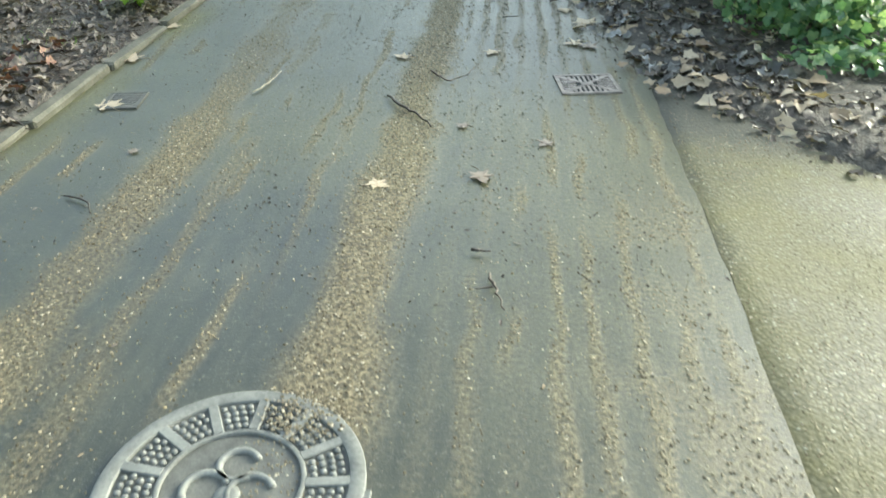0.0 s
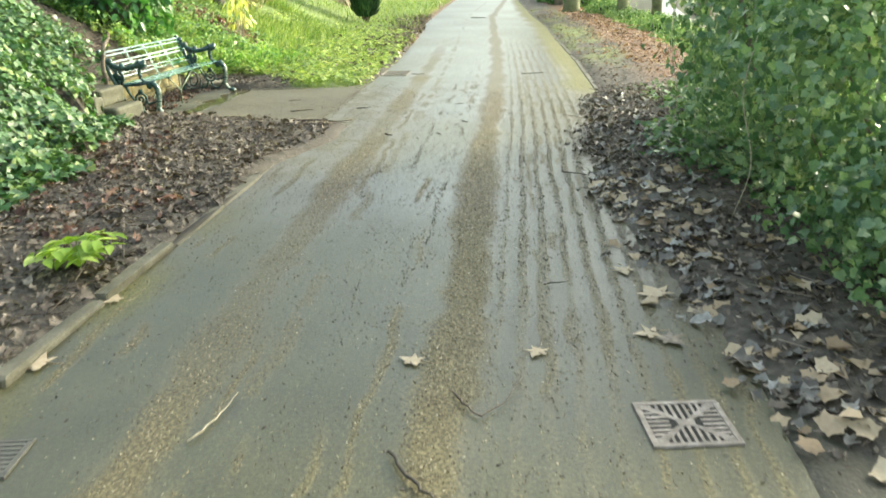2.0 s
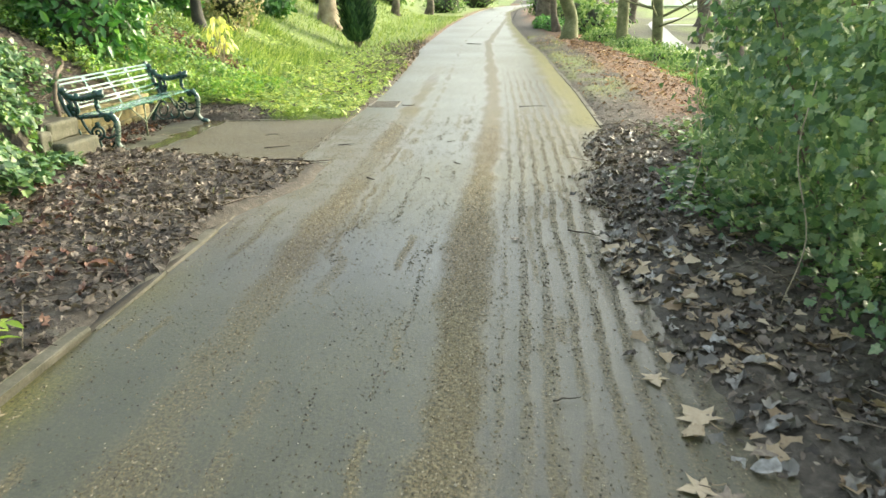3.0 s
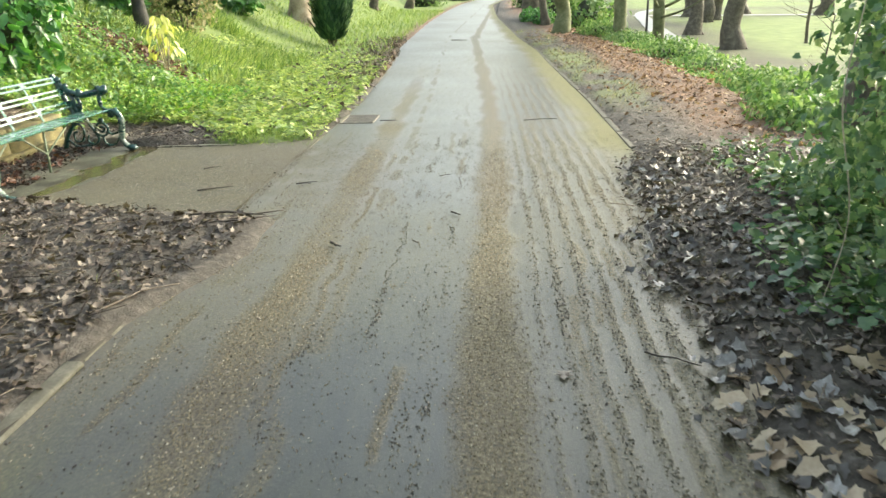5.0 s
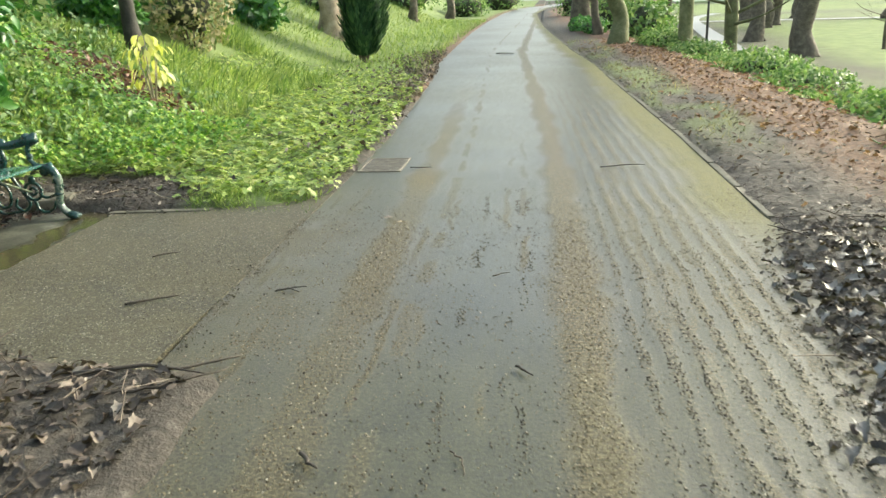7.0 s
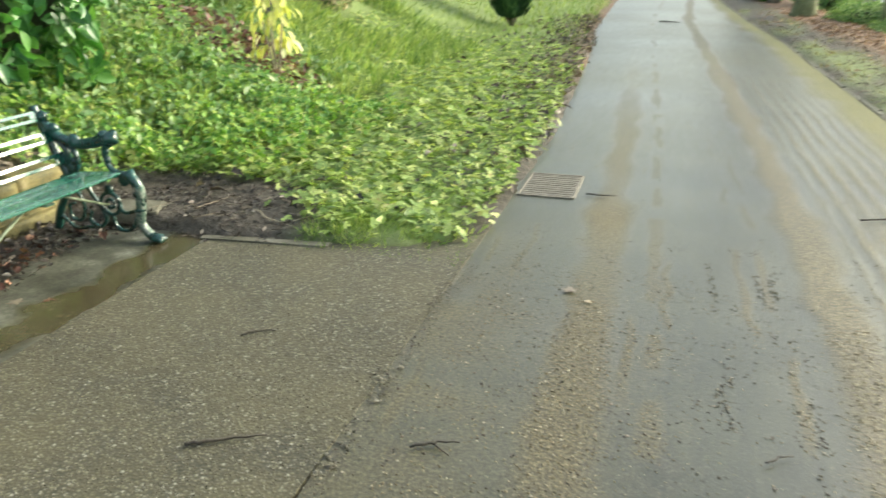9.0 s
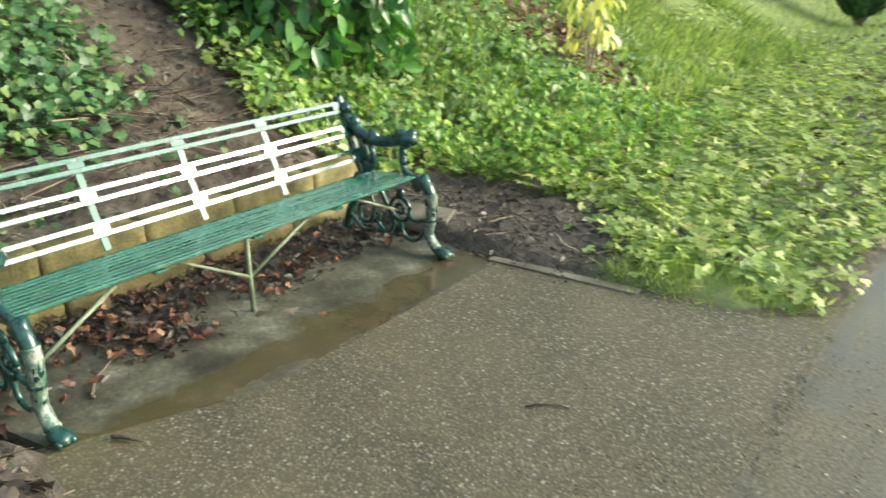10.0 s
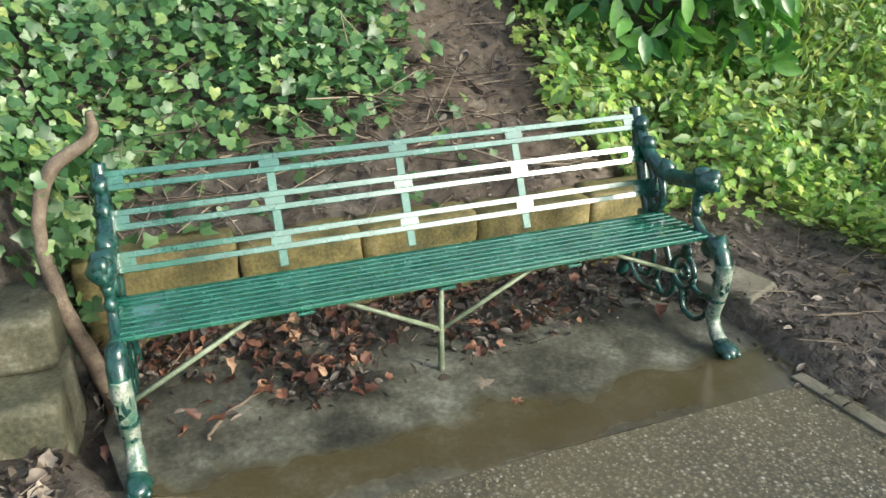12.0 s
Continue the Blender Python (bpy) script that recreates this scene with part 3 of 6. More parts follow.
def height(x, y):
    x, y = np.asarray(x, float), np.asarray(y, float)
    clod = vnoise(x, y, 9, 3) * 0.018 + vnoise(x, y, 3.1, 5) * 0.02 + vnoise(x, y, 24, 8) * 0.008
    ul, xr = path_left(y) - x, soil_right(y)
    # left, before the pad: mulch bed, then the ivy bank
    foot = np.interp(y, [-5, 5, 8.5, 9.4, 10.1, 10.22], [-3.9, -3.9, -4.2, -4.75, -4.9, -5.35])
    bank = np.maximum(0, foot - x)
    rise = np.where(bank < 1.2, bank * 0.75, 0.9 + (bank - 1.2) * 0.5)
    ledge = np.where((y > 9.2), sstep(0.0, 0.12, bank) * 0.33 + np.maximum(0, bank - 0.15) * 0.5, rise)
    ul_bed = bed_edge(y) - x
    before = 0.035 + 0.03 * np.clip(ul, 0, 3) + np.clip((ul_bed - 0.13 * sstep(8.6, 7.6, y)) * 0.5, -0.12, 0) + ledge
    # behind the bench: a low wall holds the slope
    wallx = -5.46
    behind = np.where(x < wallx, 0.33 + 0.56 * (wallx - x), -0.05 + 0.075 * sstep(-4.95, -5.25, x))
    # after the pad: ground cover, then the slope
    foot2 = np.interp(y, [12.8, 13.4, 16, 25, 40, 80], [-5.35, -5.0, -4.7, -5.3, -7, -8])
    b2 = np.maximum(0, foot2 - x)
    after = 0.02 + 0.03 * np.clip(ul, 0, 4) + np.clip((ul - 0.0) * 0.5, -0.12, 0) + 0.5 * (np.sqrt(b2 * b2 + 0.16) - 0.4)
    k1, k2 = sstep(-0.06, 0.06, y - pad_low(x)), sstep(-0.05, 0.07, y - pad_high(x))
    slope_back = sstep(-5.4, -5.7, x)                 # on the slope the three run into each other softly
    k2 = k2 * (1 - slope_back) + sstep(12.6, 13.6, y) * slope_back
    k1 = k1 * (1 - slope_back) + sstep(9.4, 10.6, y) * slope_back
    left = (before * (1 - k1) + behind * k1) * (1 - k2) + after * k2
    left = np.where(left > 1.6, 1.6 + 1.2 * np.tanh((left - 1.6) / 1.6), left)
    # right: a littered shoulder, then a drop to the lower lawn
    ur = x - xr
    right = np.clip(ur * 0.28, -0.1, 0.035) + 0.02 * np.clip(ur, 0, 2)
    right = right - 1.45 * sstep(2.0, 6.0, x - path_right(y) + 0.2)
    h = np.where(x < -1, left, right)
    inside = (ul < -0.02) & (ur < -0.02)
    amt = np.where(inside, 0.15, 1.0) * np.where((x < -1) & (k1 > 0.5) & (k2 < 0.5) & (x > wallx), 0.5, 1.0)
    far = 1 / (1 + np.maximum(0, y - 25) * 0.2)
    return h + clod * amt * far


# ---- ground, road, pad ----
def graded(lo, a, b, hi, step, grow=1.16):
    mid = list(np.arange(a, b, step))
    up, s, v = [], step, b
    while v < hi:
        up.append(v)
        s *= grow
        v += s
    up.append(hi)
    dn, s, v = [], step, a - step
    while v > lo:
        dn.append(v)
        s *= grow
        v -= s
    dn.append(lo)
    return np.array(dn[::-1] + mid + up)


def sheet(name, xs, ys, zfun, material, attrs=None, smooth=True, xfun=None):
    X, Y = np.meshgrid(xs, ys)
    if xfun is not None:
        X = xfun(X, Y)
    Z = zfun(X, Y)
    nx, ny = len(xs), len(ys)
    v = np.stack([X, Y, Z], -1).reshape(-1, 3)
    i = (np.arange(ny - 1)[:, None] * nx + np.arange(nx - 1)[None, :]).reshape(-1)
    f = np.stack([i, i + 1, i + 1 + nx, i + nx], -1)
    me = bpy.data.meshes.new(name)
    me.vertices.add(len(v))
    me.vertices.foreach_set("co", v.reshape(-1))
    me.loops.add(f.size)
    me.loops.foreach_set("vertex_index", f.reshape(-1).astype(np.int32))
    me.polygons.add(len(f))
    me.polygons.foreach_set("loop_start", (np.arange(len(f)) * 4).astype(np.int32))
    me.update(calc_edges=True)
    if smooth:
        me.polygons.foreach_set("use_smooth", [True] * len(f))
    me.materials.append(material)
    for key, fun in (attrs or {}).items():
        a = me.attributes.new(key, "FLOAT", "POINT")
        a.data.foreach_set("value", np.clip(fun(X, Y), 0, 1).reshape(-1).astype(np.float32))
    return new(name, me)


def turf_amount(x, y):
    left = (x < -2.3) & (y > 12.9)
    bare = sstep(1.3, 0.9, np.hypot((x + 4.6) / 0.95, (y - 13.0) / 0.75))
    near = (1 - bare) * sstep(0.05, 0.3, path_left(y) - x) * (1 - 0.75 * sstep(0.75, 0.25, path_left(y) - x) * sstep(14.5, 18, y)) * sstep(0.15, 0.6, vnoise(x, y, 1.1, 11) * 0.5 + 0.62 + np.clip((y - 15) * 0.08, -0.3, 0.4)) * (1 - 0.85 * sstep(-4.3, -5.2, x) * sstep(14.0, 13.2, y))
    right = sstep(4.0, 7.5, x - path_right(y)) + 0.6 * sstep(0.65, 0.2, np.abs(x - path_right(y) - 0.5)) * sstep(14, 18, y) * sstep(-0.3, 0.3, vnoise(x, y, 1.5, 4))
    # irregular lawn shade, painted by thinning the turf colour
    lawn_shade = 1 - 0.6 * sstep(0.0, 0.5, vnoise(x, y, 0.09, 21))
    # shade of the lawn trees painted as browner ground left of them
    trunk_shade_lawn = 0.75 * sstep(12.5, 10.0, x - 0.07 * (y - 42)) * sstep(30, 36, y) * sstep(-0.5, 0.2, vnoise(x, y, 0.4, 20) + 0.3)
    return np.where(left, near, np.where(x > 0, right * lawn_shade * (1 - trunk_shade_lawn), 0))


def litter_amount(x, y):
    r = sstep(12.0, 14.0, y) * sstep(0.75, 1.35, x - path_right(y) + 0.3 * vnoise(x, y, 1.1, 58)) * sstep(3.2, 2.3, x - path_right(y)) * 0.8
    strip = sstep(1.0, 0.4, np.abs(x - path_left(y) + 0.5)) * sstep(18, 22, y) * 0.7
    trail = sstep(0.9, 0.4, np.abs(y - 12.25 - (x + 5.6) * -0.1)) * (x < -5.5) * 0.1
    brown = sstep(0.8, 0.3, np.hypot((x + 6.2) / 1.2, (y - 16.5) / 0.85)) * 0.9
    return np.clip(r + strip + trail + brown, 0, 1)


gx = graded(-420, -6.0, 2.4, 420, 0.07, 1.17)
gy = graded(-160, 1.0, 14.6, 520, 0.07, 1.13)
tagged(sheet("ground", gx, gy, height, M_GROUND, {"turf": turf_amount, "litter": litter_amount}), "dark damp soil running into green park turf", "ground", kind="structure")


def strip_at(x, y, x0, width, sway=0.0):
    c = x0 + (np.interp(y, [0, 5, 8, 10, 12, 16, 30], [0.0, 0.0, -0.09, -0.12, -0.13, -0.26, -1.0]) if x0 > -1 else np.interp(y, [1, 3.3, 4.35, 5.5, 9.3, 10.7, 16, 30], [0.04, 0.0, -0.06, -0.12, -0.22, -0.26, -0.43, -1.15]))
    w = width * (1 + 0.35 * vnoise(x * 0, y, 1.7, 31) + 0.2 * vnoise(x * 0, y, 6, 32))
    return sstep(w * 1.25, w * 0.35, np.abs(x - c + 0.03 * vnoise(x, y, 5, 33)))


def tread(x, y):
    """Wheel-pressed ribs of silt running along the path, crest +1 and groove -1."""
    bend = np.interp(y, [0, 6, 10, 14, 20, 30], [0.0, 0.0, -0.05, -0.14, -0.4, -0.9])
    return np.sin((x - bend + 0.018 * vnoise(x, y, 1.6, 36) + 0.008 * vnoise(x, y, 7, 29)) * 2 * math.pi / 0.125)


def tread_zone(x, y):
    bend = np.interp(y, [0, 6, 10, 14, 20, 30], [0.0, 0.0, -0.05, -0.14, -0.4, -0.9])
    return sstep(-0.27, -0.18, x - bend) * sstep(0.8, 0.62, x - bend) * (0.25 + 0.75 * sstep(3.0, 6.0, y)) * sstep(24, 15, y)


def gravel_amount(x, y):
    g = strip_at(x, y, -0.39, 0.15) * (0.75 + 0.3 * sstep(14, 6, y))
    g = np.maximum(g, strip_at(x, y, -1.42, 0.15) * (0.75 + 0.3 * vnoise(x, y, 1.2, 34)) * sstep(26, 12, y))
    g = np.maximum(g, strip_at(x, y, -1.12, 0.05) * 0.5 * (vnoise(x, y, 3, 38) > 0))
    ridge = 0.5 + 0.5 * tread(x, y)
    for i, x0 in enumerate((-2.05, -1.85, -1.22, -1.05, -0.82, -0.7, 0.02, 0.14, 0.3, 0.42, 0.55, 0.68, 0.78)):
        g = np.maximum(g, strip_at(x, y, x0, 0.028) * sstep(0.0, 0.45, vnoise(x, y, 2.3, 90 + i) + 0.25 * (x0 > 0)) * sstep(20, 9, y) * 0.75)
    zone = tread_zone(x, y)
    g = np.maximum(g, zone * sstep(0.4, 0.8, ridge + 0.25 * vnoise(x, y, 12, 37)) * 0.8 * (0.7 + 0.3 * vnoise(x, y, 2.5, 35)))
    loose = sstep(0.15, 0.75, x) * sstep(3.3, 2.2, y) * sstep(0.0, 0.5, vnoise(x, y, 6, 39) + 0.3)
    g = np.maximum(g, loose * 0.6)
    edge = sstep(1.0, 0.05, x - path_left(y)) * sstep(14, 12, y) * sstep(6, 9, y) * 0.75
    return np.maximum(g, edge * (0.5 + 0.5 * vnoise(x, y, 5, 40)))


def moss_amount(x, y):
    r = sstep(0.62, 0.12, path_right(y) - x + 0.1 * vnoise(x, y, 3, 49)) * sstep(11.0, 13.0, y)
    l = sstep(0.45, 0.02, x - path_left(y)) * (0.45 + 0.4 * vnoise(x, y, 1.5, 41)) * sstep(9, 5, y)
    faint = 0.16 + 0.14 * vnoise(x, y, 0.8, 42)
    return np.maximum(np.maximum(r, l), faint)


def mud_and_dim_amount(x, y):
    """Soil trodden and washed onto the asphalt from the beds, plus a painted dimming on the left."""
    r = sstep(0.5, -0.02, soil_right(y) - x) * sstep(3.2, 5.0, y) * sstep(13.5, 11.5, y)
    l = sstep(0.42, 0.0, x - bed_edge(y)) * sstep(4.0, 8.0, y) * sstep(10.8, 10.0, y)
    turf = sstep(0.14, 0.0, x - path_left(y)) * sstep(12.6, 13.2, y) * 0.8
    # left side darkened: mud streaks, and weaker sheen and lens falloff painted in
    muddy_dim = 0.62 * sstep(3.5, 7.5, y) * sstep(-0.4, -1.7, x) * sstep(14, 12, y)
    joint = sstep(0.09, 0.0, np.abs(x + 2.455 + (y - 11) * 0.035 + 0.02 * vnoise(x, y, 3, 59))) * sstep(10.3, 10.6, y) * sstep(13.0, 12.7, y)
    return np.maximum(np.maximum(np.maximum(r, l), np.maximum(turf, muddy_dim)) * 0.85, joint)


def road_height(x, y):
    rib = tread(x, y) * tread_zone(x, y) * (0.7 + 0.6 * vnoise(x, y, 2.2, 46))
    clod = vnoise(x, y, 42, 44) * sstep(0.1, 0.8, tread(x, y)) * tread_zone(x, y)
    return 0.0013 * rib + 0.0016 * clod + 0.002 * vnoise(x, y, 2, 45) + 0.004 * strip_at(x, y, -0.39, 0.15)


rx = np.linspace(0, 1, 250)
ry = np.concatenate([np.arange(-6, 3, 0.12), np.arange(3, 14, 0.05), np.arange(14, 16, 0.12), graded(16, 16, 17, 170, 0.2, 1.06)[1:]])
road = sheet("road", rx, ry, road_height, M_ROAD, {"gravel": gravel_amount, "moss": moss_amount, "mud": mud_and_dim_amount}, xfun=lambda X, Y: path_left(Y) - 0.03 + X * (np.where(Y < 12.4, 0.885 + 0.012 * vnoise(Y * 0, Y, 3, 47) + 0.006 * vnoise(Y * 0, Y, 11, 48), path_right(Y)) - path_left(Y) + 0.03))
tagged(road, "wet grey asphalt park path with strips of loose grit", "road", kind="structure")

# the mossy asphalt apron beside the path, with an open joint between them
ax = np.linspace(0.89, 5.0, 90)
ay = np.arange(-6, 4.6, 0.12)
tagged(sheet("apron", ax, ay, xfun=lambda X, Y: X + 0.012 * vnoise(Y * 0, Y, 3, 47) + 0.006 * vnoise(Y * 0, Y, 11, 48), zfun=lambda X, Y: 0.001 + 0.004 * vnoise(X, Y, 3, 51) - 0.012 * sstep(0.92, 0.885, X), material=M_APRON, attrs={"silt": lambda X, Y: sstep(2.7, 3.5, Y + 0.25 * vnoise(X, Y, 1.5, 19))}),
       "yellow-green mossy asphalt apron beside the path", "pavement", kind="structure")


# the gritty bay in front of the bench
def bay():
    bm = bmesh.new()
    lo = [(x, float(pad_low(x)) - 0.12) for x in np.linspace(-2.49, -4.5, 12)]
    hi = [(x, float(pad_high(x)) + 0.1) for x in np.linspace(-4.14, -2.49, 12)]
    outline = lo + [(-4.42, 10.43), (-4.13, 11.1), (-4.13, 12.0), (-4.14, 12.7)] + hi
    vs = [bm.verts.new((x, y, 0.006)) for x, y in outline]
    face = bm.faces.new(vs)
    down = bmesh.ops.extrude_face_region(bm, geom=[face])
    for v in [g for g in down["geom"] if isinstance(g, bmesh.types.BMVert)]:
        v.co.z = -0.08
    bmesh.ops.recalc_face_normals(bm, faces=bm.faces[:])
    return part("pavement", bm, M_PAD, None, smooth=False)


tagged(bay(), "brown-grey gravelly asphalt bay in front of the bench", "pavement", kind="structure")


def slab():
    bm = bmesh.new()
    outline = [(-4.135, 12.83), (-4.135, 11.9), (-4.125, 11.1), (-4.4, 10.42), (-4.75, 10.35), (-5.2, 10.45), (-5.3, 11.4), (-5.3, 12.75), (-4.9, 12.9)]
    vs = [bm.verts.new((x, y, 0.012 - 0.006 * (x > -4.3))) for x, y in outline]
    face = bm.faces.new(vs)
    down = bmesh.ops.extrude_face_region(bm, geom=[face])
    for v in [g for g in down["geom"] if isinstance(g, bmesh.types.BMVert)]:
        v.co.z = -0.08
    bmesh.ops.recalc_face_normals(bm, faces=bm.faces[:])
    return part("floor", bm, M_SLAB, None, smooth=False)


tagged(slab(), "stained wet concrete slab under the bench", "pavement", kind="structure")

# thin concrete edging where the bay meets the green
bm = bmesh.new()
box(bm, -0.42, 0.42, -0.034, 0.034, -0.05, 0.016, 0.006, 0.002, random.Random(4))
bmesh.ops.transform(bm, matrix=pose(-3.77, 12.8, 0.0, 0, 0, 6), verts=bm.verts[:])
tagged(part("trim", bm, M_KERB), "narrow concrete edging of the bay", "edging", kind="structure")


# ---- kerbs: each stone a piece ----
def rough_stone(lx, ly, lz, rng, material=None, cuts=5):
    """A rounded, uneven hewn block."""
    bm = bmesh.new()
    bmesh.ops.create_cube(bm, size=2)
    bmesh.ops.subdivide_edges(bm, edges=bm.edges[:], cuts=cuts, use_grid_fill=True)
    o = Vector((rng.uniform(0, 50), rng.uniform(0, 50), 0))
    for v in bm.verts:
        c = v.co.copy()
        k = (abs(c.x) ** 30 + abs(c.y) ** 30 + abs(c.z) ** 30) ** (-1 / 30)
        c *= min(1, k)
        n = c.normalized()
        p = Vector((c.x * lx / 2, c.y * ly / 2, (c.z + 1) * lz / 2))
        v.co = p + n * (0.012 * noise.noise(p * 7 + o) + 0.009 * noise.noise(p * 19 + o))
    me = bpy.data.meshes.new("stone")
    bm.to_mesh(me)
    bm.free()
    me.materials.append(material or M_STONE)
    me.polygons.foreach_set("use_smooth", [True] * len(me.polygons))
    return me


def stone_mesh(name, lx, ly, lz, bevel, jitter, rng, material, seg=2):
    bm = box(bmesh.new(), -lx / 2, lx / 2, -ly / 2, ly / 2, 0, lz, bevel, jitter, rng, seg)
    me = bpy.data.meshes.new(name)
    bm.to_mesh(me)
    bm.free()
    me.materials.append(material)
    return me


def piece(name, me, m, parent):
    ob = new(name, me)
    ob.parent = parent
    ob.matrix_parent_inverse = parent.matrix_world.inverted()
    ob.matrix_world = m
    return ob


def bed(name, xs_fun, y0, y1, w, z0, z1, material, label, category):
    bm = bmesh.new()
    ys = np.arange(y0, y1 + 0.01, 0.5)
    rows = []
    for y in ys:
        x = float(xs_fun(y))
        rows.append([bm.verts.new(p) for p in ((x - w, y, z0), (x + w, y, z0), (x + w, y, z1), (x - w, y, z1))])
    for a, b in zip(rows, rows[1:]):
        for k in range(4):
            bm.faces.new((a[k], a[(k + 1) % 4], b[(k + 1) % 4], b[k]))
    bmesh.ops.recalc_face_normals(bm, faces=bm.faces[:])
    return tagged(part(name, bm, material), label, category, kind="structure")


RNG = random.Random(11)
kerb_l = bed("kerb_left", lambda y: path_left(y) - 0.045, -2, 9.6, 0.03, -0.1, 0.015, M_MORTAR, "low worn concrete kerb half buried in mulch", "kerb")
kmeshes = [stone_mesh("kerb_stone", 0.085, 0.86, 0.15, 0.014, 0.006, RNG, M_KERB) for _ in range(4)]
for i in range(12):
    y = -1.5 + i * 0.88
    x = float(path_left(y)) - 0.045
    piece("kerb_stone", kmeshes[i % 4], pose(x + RNG.uniform(-.01, .01), y, -0.105 + RNG.uniform(-0.012, 0.006) - 0.02 * (y > 6.0) - 0.02 * (y > 7.5), RNG.uniform(-1, 1), RNG.uniform(-3, 3), RNG.uniform(-1, 1) + 1.0), kerb_l)
kerb_r = bed("kerb_right", lambda y: path_right(y) + 0.035, 12.6, 60, 0.025, -0.1, 0.0, M_MORTAR, "low concrete path edging beside bare soil", "kerb")
kmeshes = [stone_mesh("kerb_stone", 0.06, 0.9, 0.13, 0.01, 0.005, RNG, M_KERB) for _ in range(4)]
for i in range(50):
    y = 13.0 + i * 0.92
    a = math.degrees(math.atan2(float(path_right(y - 0.4) - path_right(y + 0.4)), 0.8))
    piece("kerb_stone", kmeshes[i % 4], pose(float(path_right(y)) + 0.035, y, -0.122 + RNG.uniform(-0.008, 0.006), 0, RNG.uniform(-3, 3), a), kerb_r)


# ---- the low stone wall behind the bench ----
def wall_block(x0, x1, y0, y1, z1):
    return box(bmesh.new(), x0, x1, y0, y1, -0.1, z1, 0.01)


wall = tagged(part("wall_retaining", wall_block(-5.52, -5.37, 10.25, 12.95, 0.3), M_MORTAR), "low mossy yellow sandstone wall behind the bench", "wall", kind="structure")
ys = [10.28, 10.9, 11.42, 11.95, 12.53, 12.92]
for a, b in zip(ys, ys[1:]):
    piece("stone", rough_stone(0.2, b - a - 0.003, 0.38, RNG, None, 7), pose(-5.42, (a + b) / 2, -0.02 + RNG.uniform(-.015, .015), 0, RNG.uniform(-3, 1), RNG.uniform(-2, 2)), wall)
ys = [10.3, 10.95, 11.7, 12.3, 12.85]
for a, b in zip(ys, ys[1:]):
    piece("stone", rough_stone(0.2, b - a - 0.006, 0.17, RNG, None, 7), pose(-5.36, (a + b) / 2, -0.06, 0, RNG.uniform(-3, 1), RNG.uniform(-3, 3)), wall)
wall2 = tagged(part("wall_return", wall_block(-5.02, -4.85, 9.7, 10.2, 0.44), M_MORTAR), "end of a dry-laid sandstone wall under ivy", "wall", kind="structure")
for x, y, z, l, w, hh, m in ((-4.78, 9.99, -0.04, 0.58, 0.38, 0.29, M_STONE_DARK), (-4.95, 10.01, 0.255, 0.52, 0.3, 0.185, M_STONE_DARK), (-4.9, 9.62, -0.04, 0.2, 0.3, 0.42, M_STONE_DARK)):
    piece("stone", rough_stone(w, l, hh, RNG, m, 7), pose(x, y, z, 0, RNG.uniform(-2, 2), RNG.uniform(-3, 3)), wall2)
rock = part("loose_stone", box(bmesh.new(), -0.17, 0.17, -0.12, 0.12, 0, 0.11, 0.03, 0.014, RNG, 3), M_KERB)
rock.matrix_world = pose(-4.78, 12.92, 0.0, 2, 3, 20)
tagged(rock, "flat grey stone lying beside the bench end", "stone")


# ---- the lower path and the far edge of the park ----
def ribbon(name, pts, w, material):
    line = smooth_line([(x, y, 0) for x, y in pts], 8)
    bm = bmesh.new()
    rows = []
    for i, p in enumerate(line):
        d = (line[min(i + 1, len(line) - 1)] - line[max(i - 1, 0)]).normalized()
        s = Vector((d.y, -d.x, 0))
        rows.append([bm.verts.new((q.x, q.y, float(height(q.x, q.y)) + 0.05)) for q in (p - s * w, p - s * w * 0.3, p + s * w * 0.3, p + s * w)])
    for a, b in zip(rows, rows[1:]):
        for k in range(3):
            bm.faces.new((a[k], a[k + 1], b[k + 1], b[k]))
    return part(name, bm, material)


tagged(ribbon("path_lower", [(6.3, 12), (6.1, 22), (6.5, 32), (7.15, 39), (8.45, 49.5), (10.2, 65), (13.1, 86), (18, 100)], 0.6, M_LOWPATH), "pale lower footpath between lawn and shrubs", "footpath", kind="structure")
tagged(ribbon("path_branch", [(11.3, 80), (16, 78), (24, 75), (40, 72)], 0.9, M_LOWPATH), "pale side path across the lawn", "footpath", kind="structure")


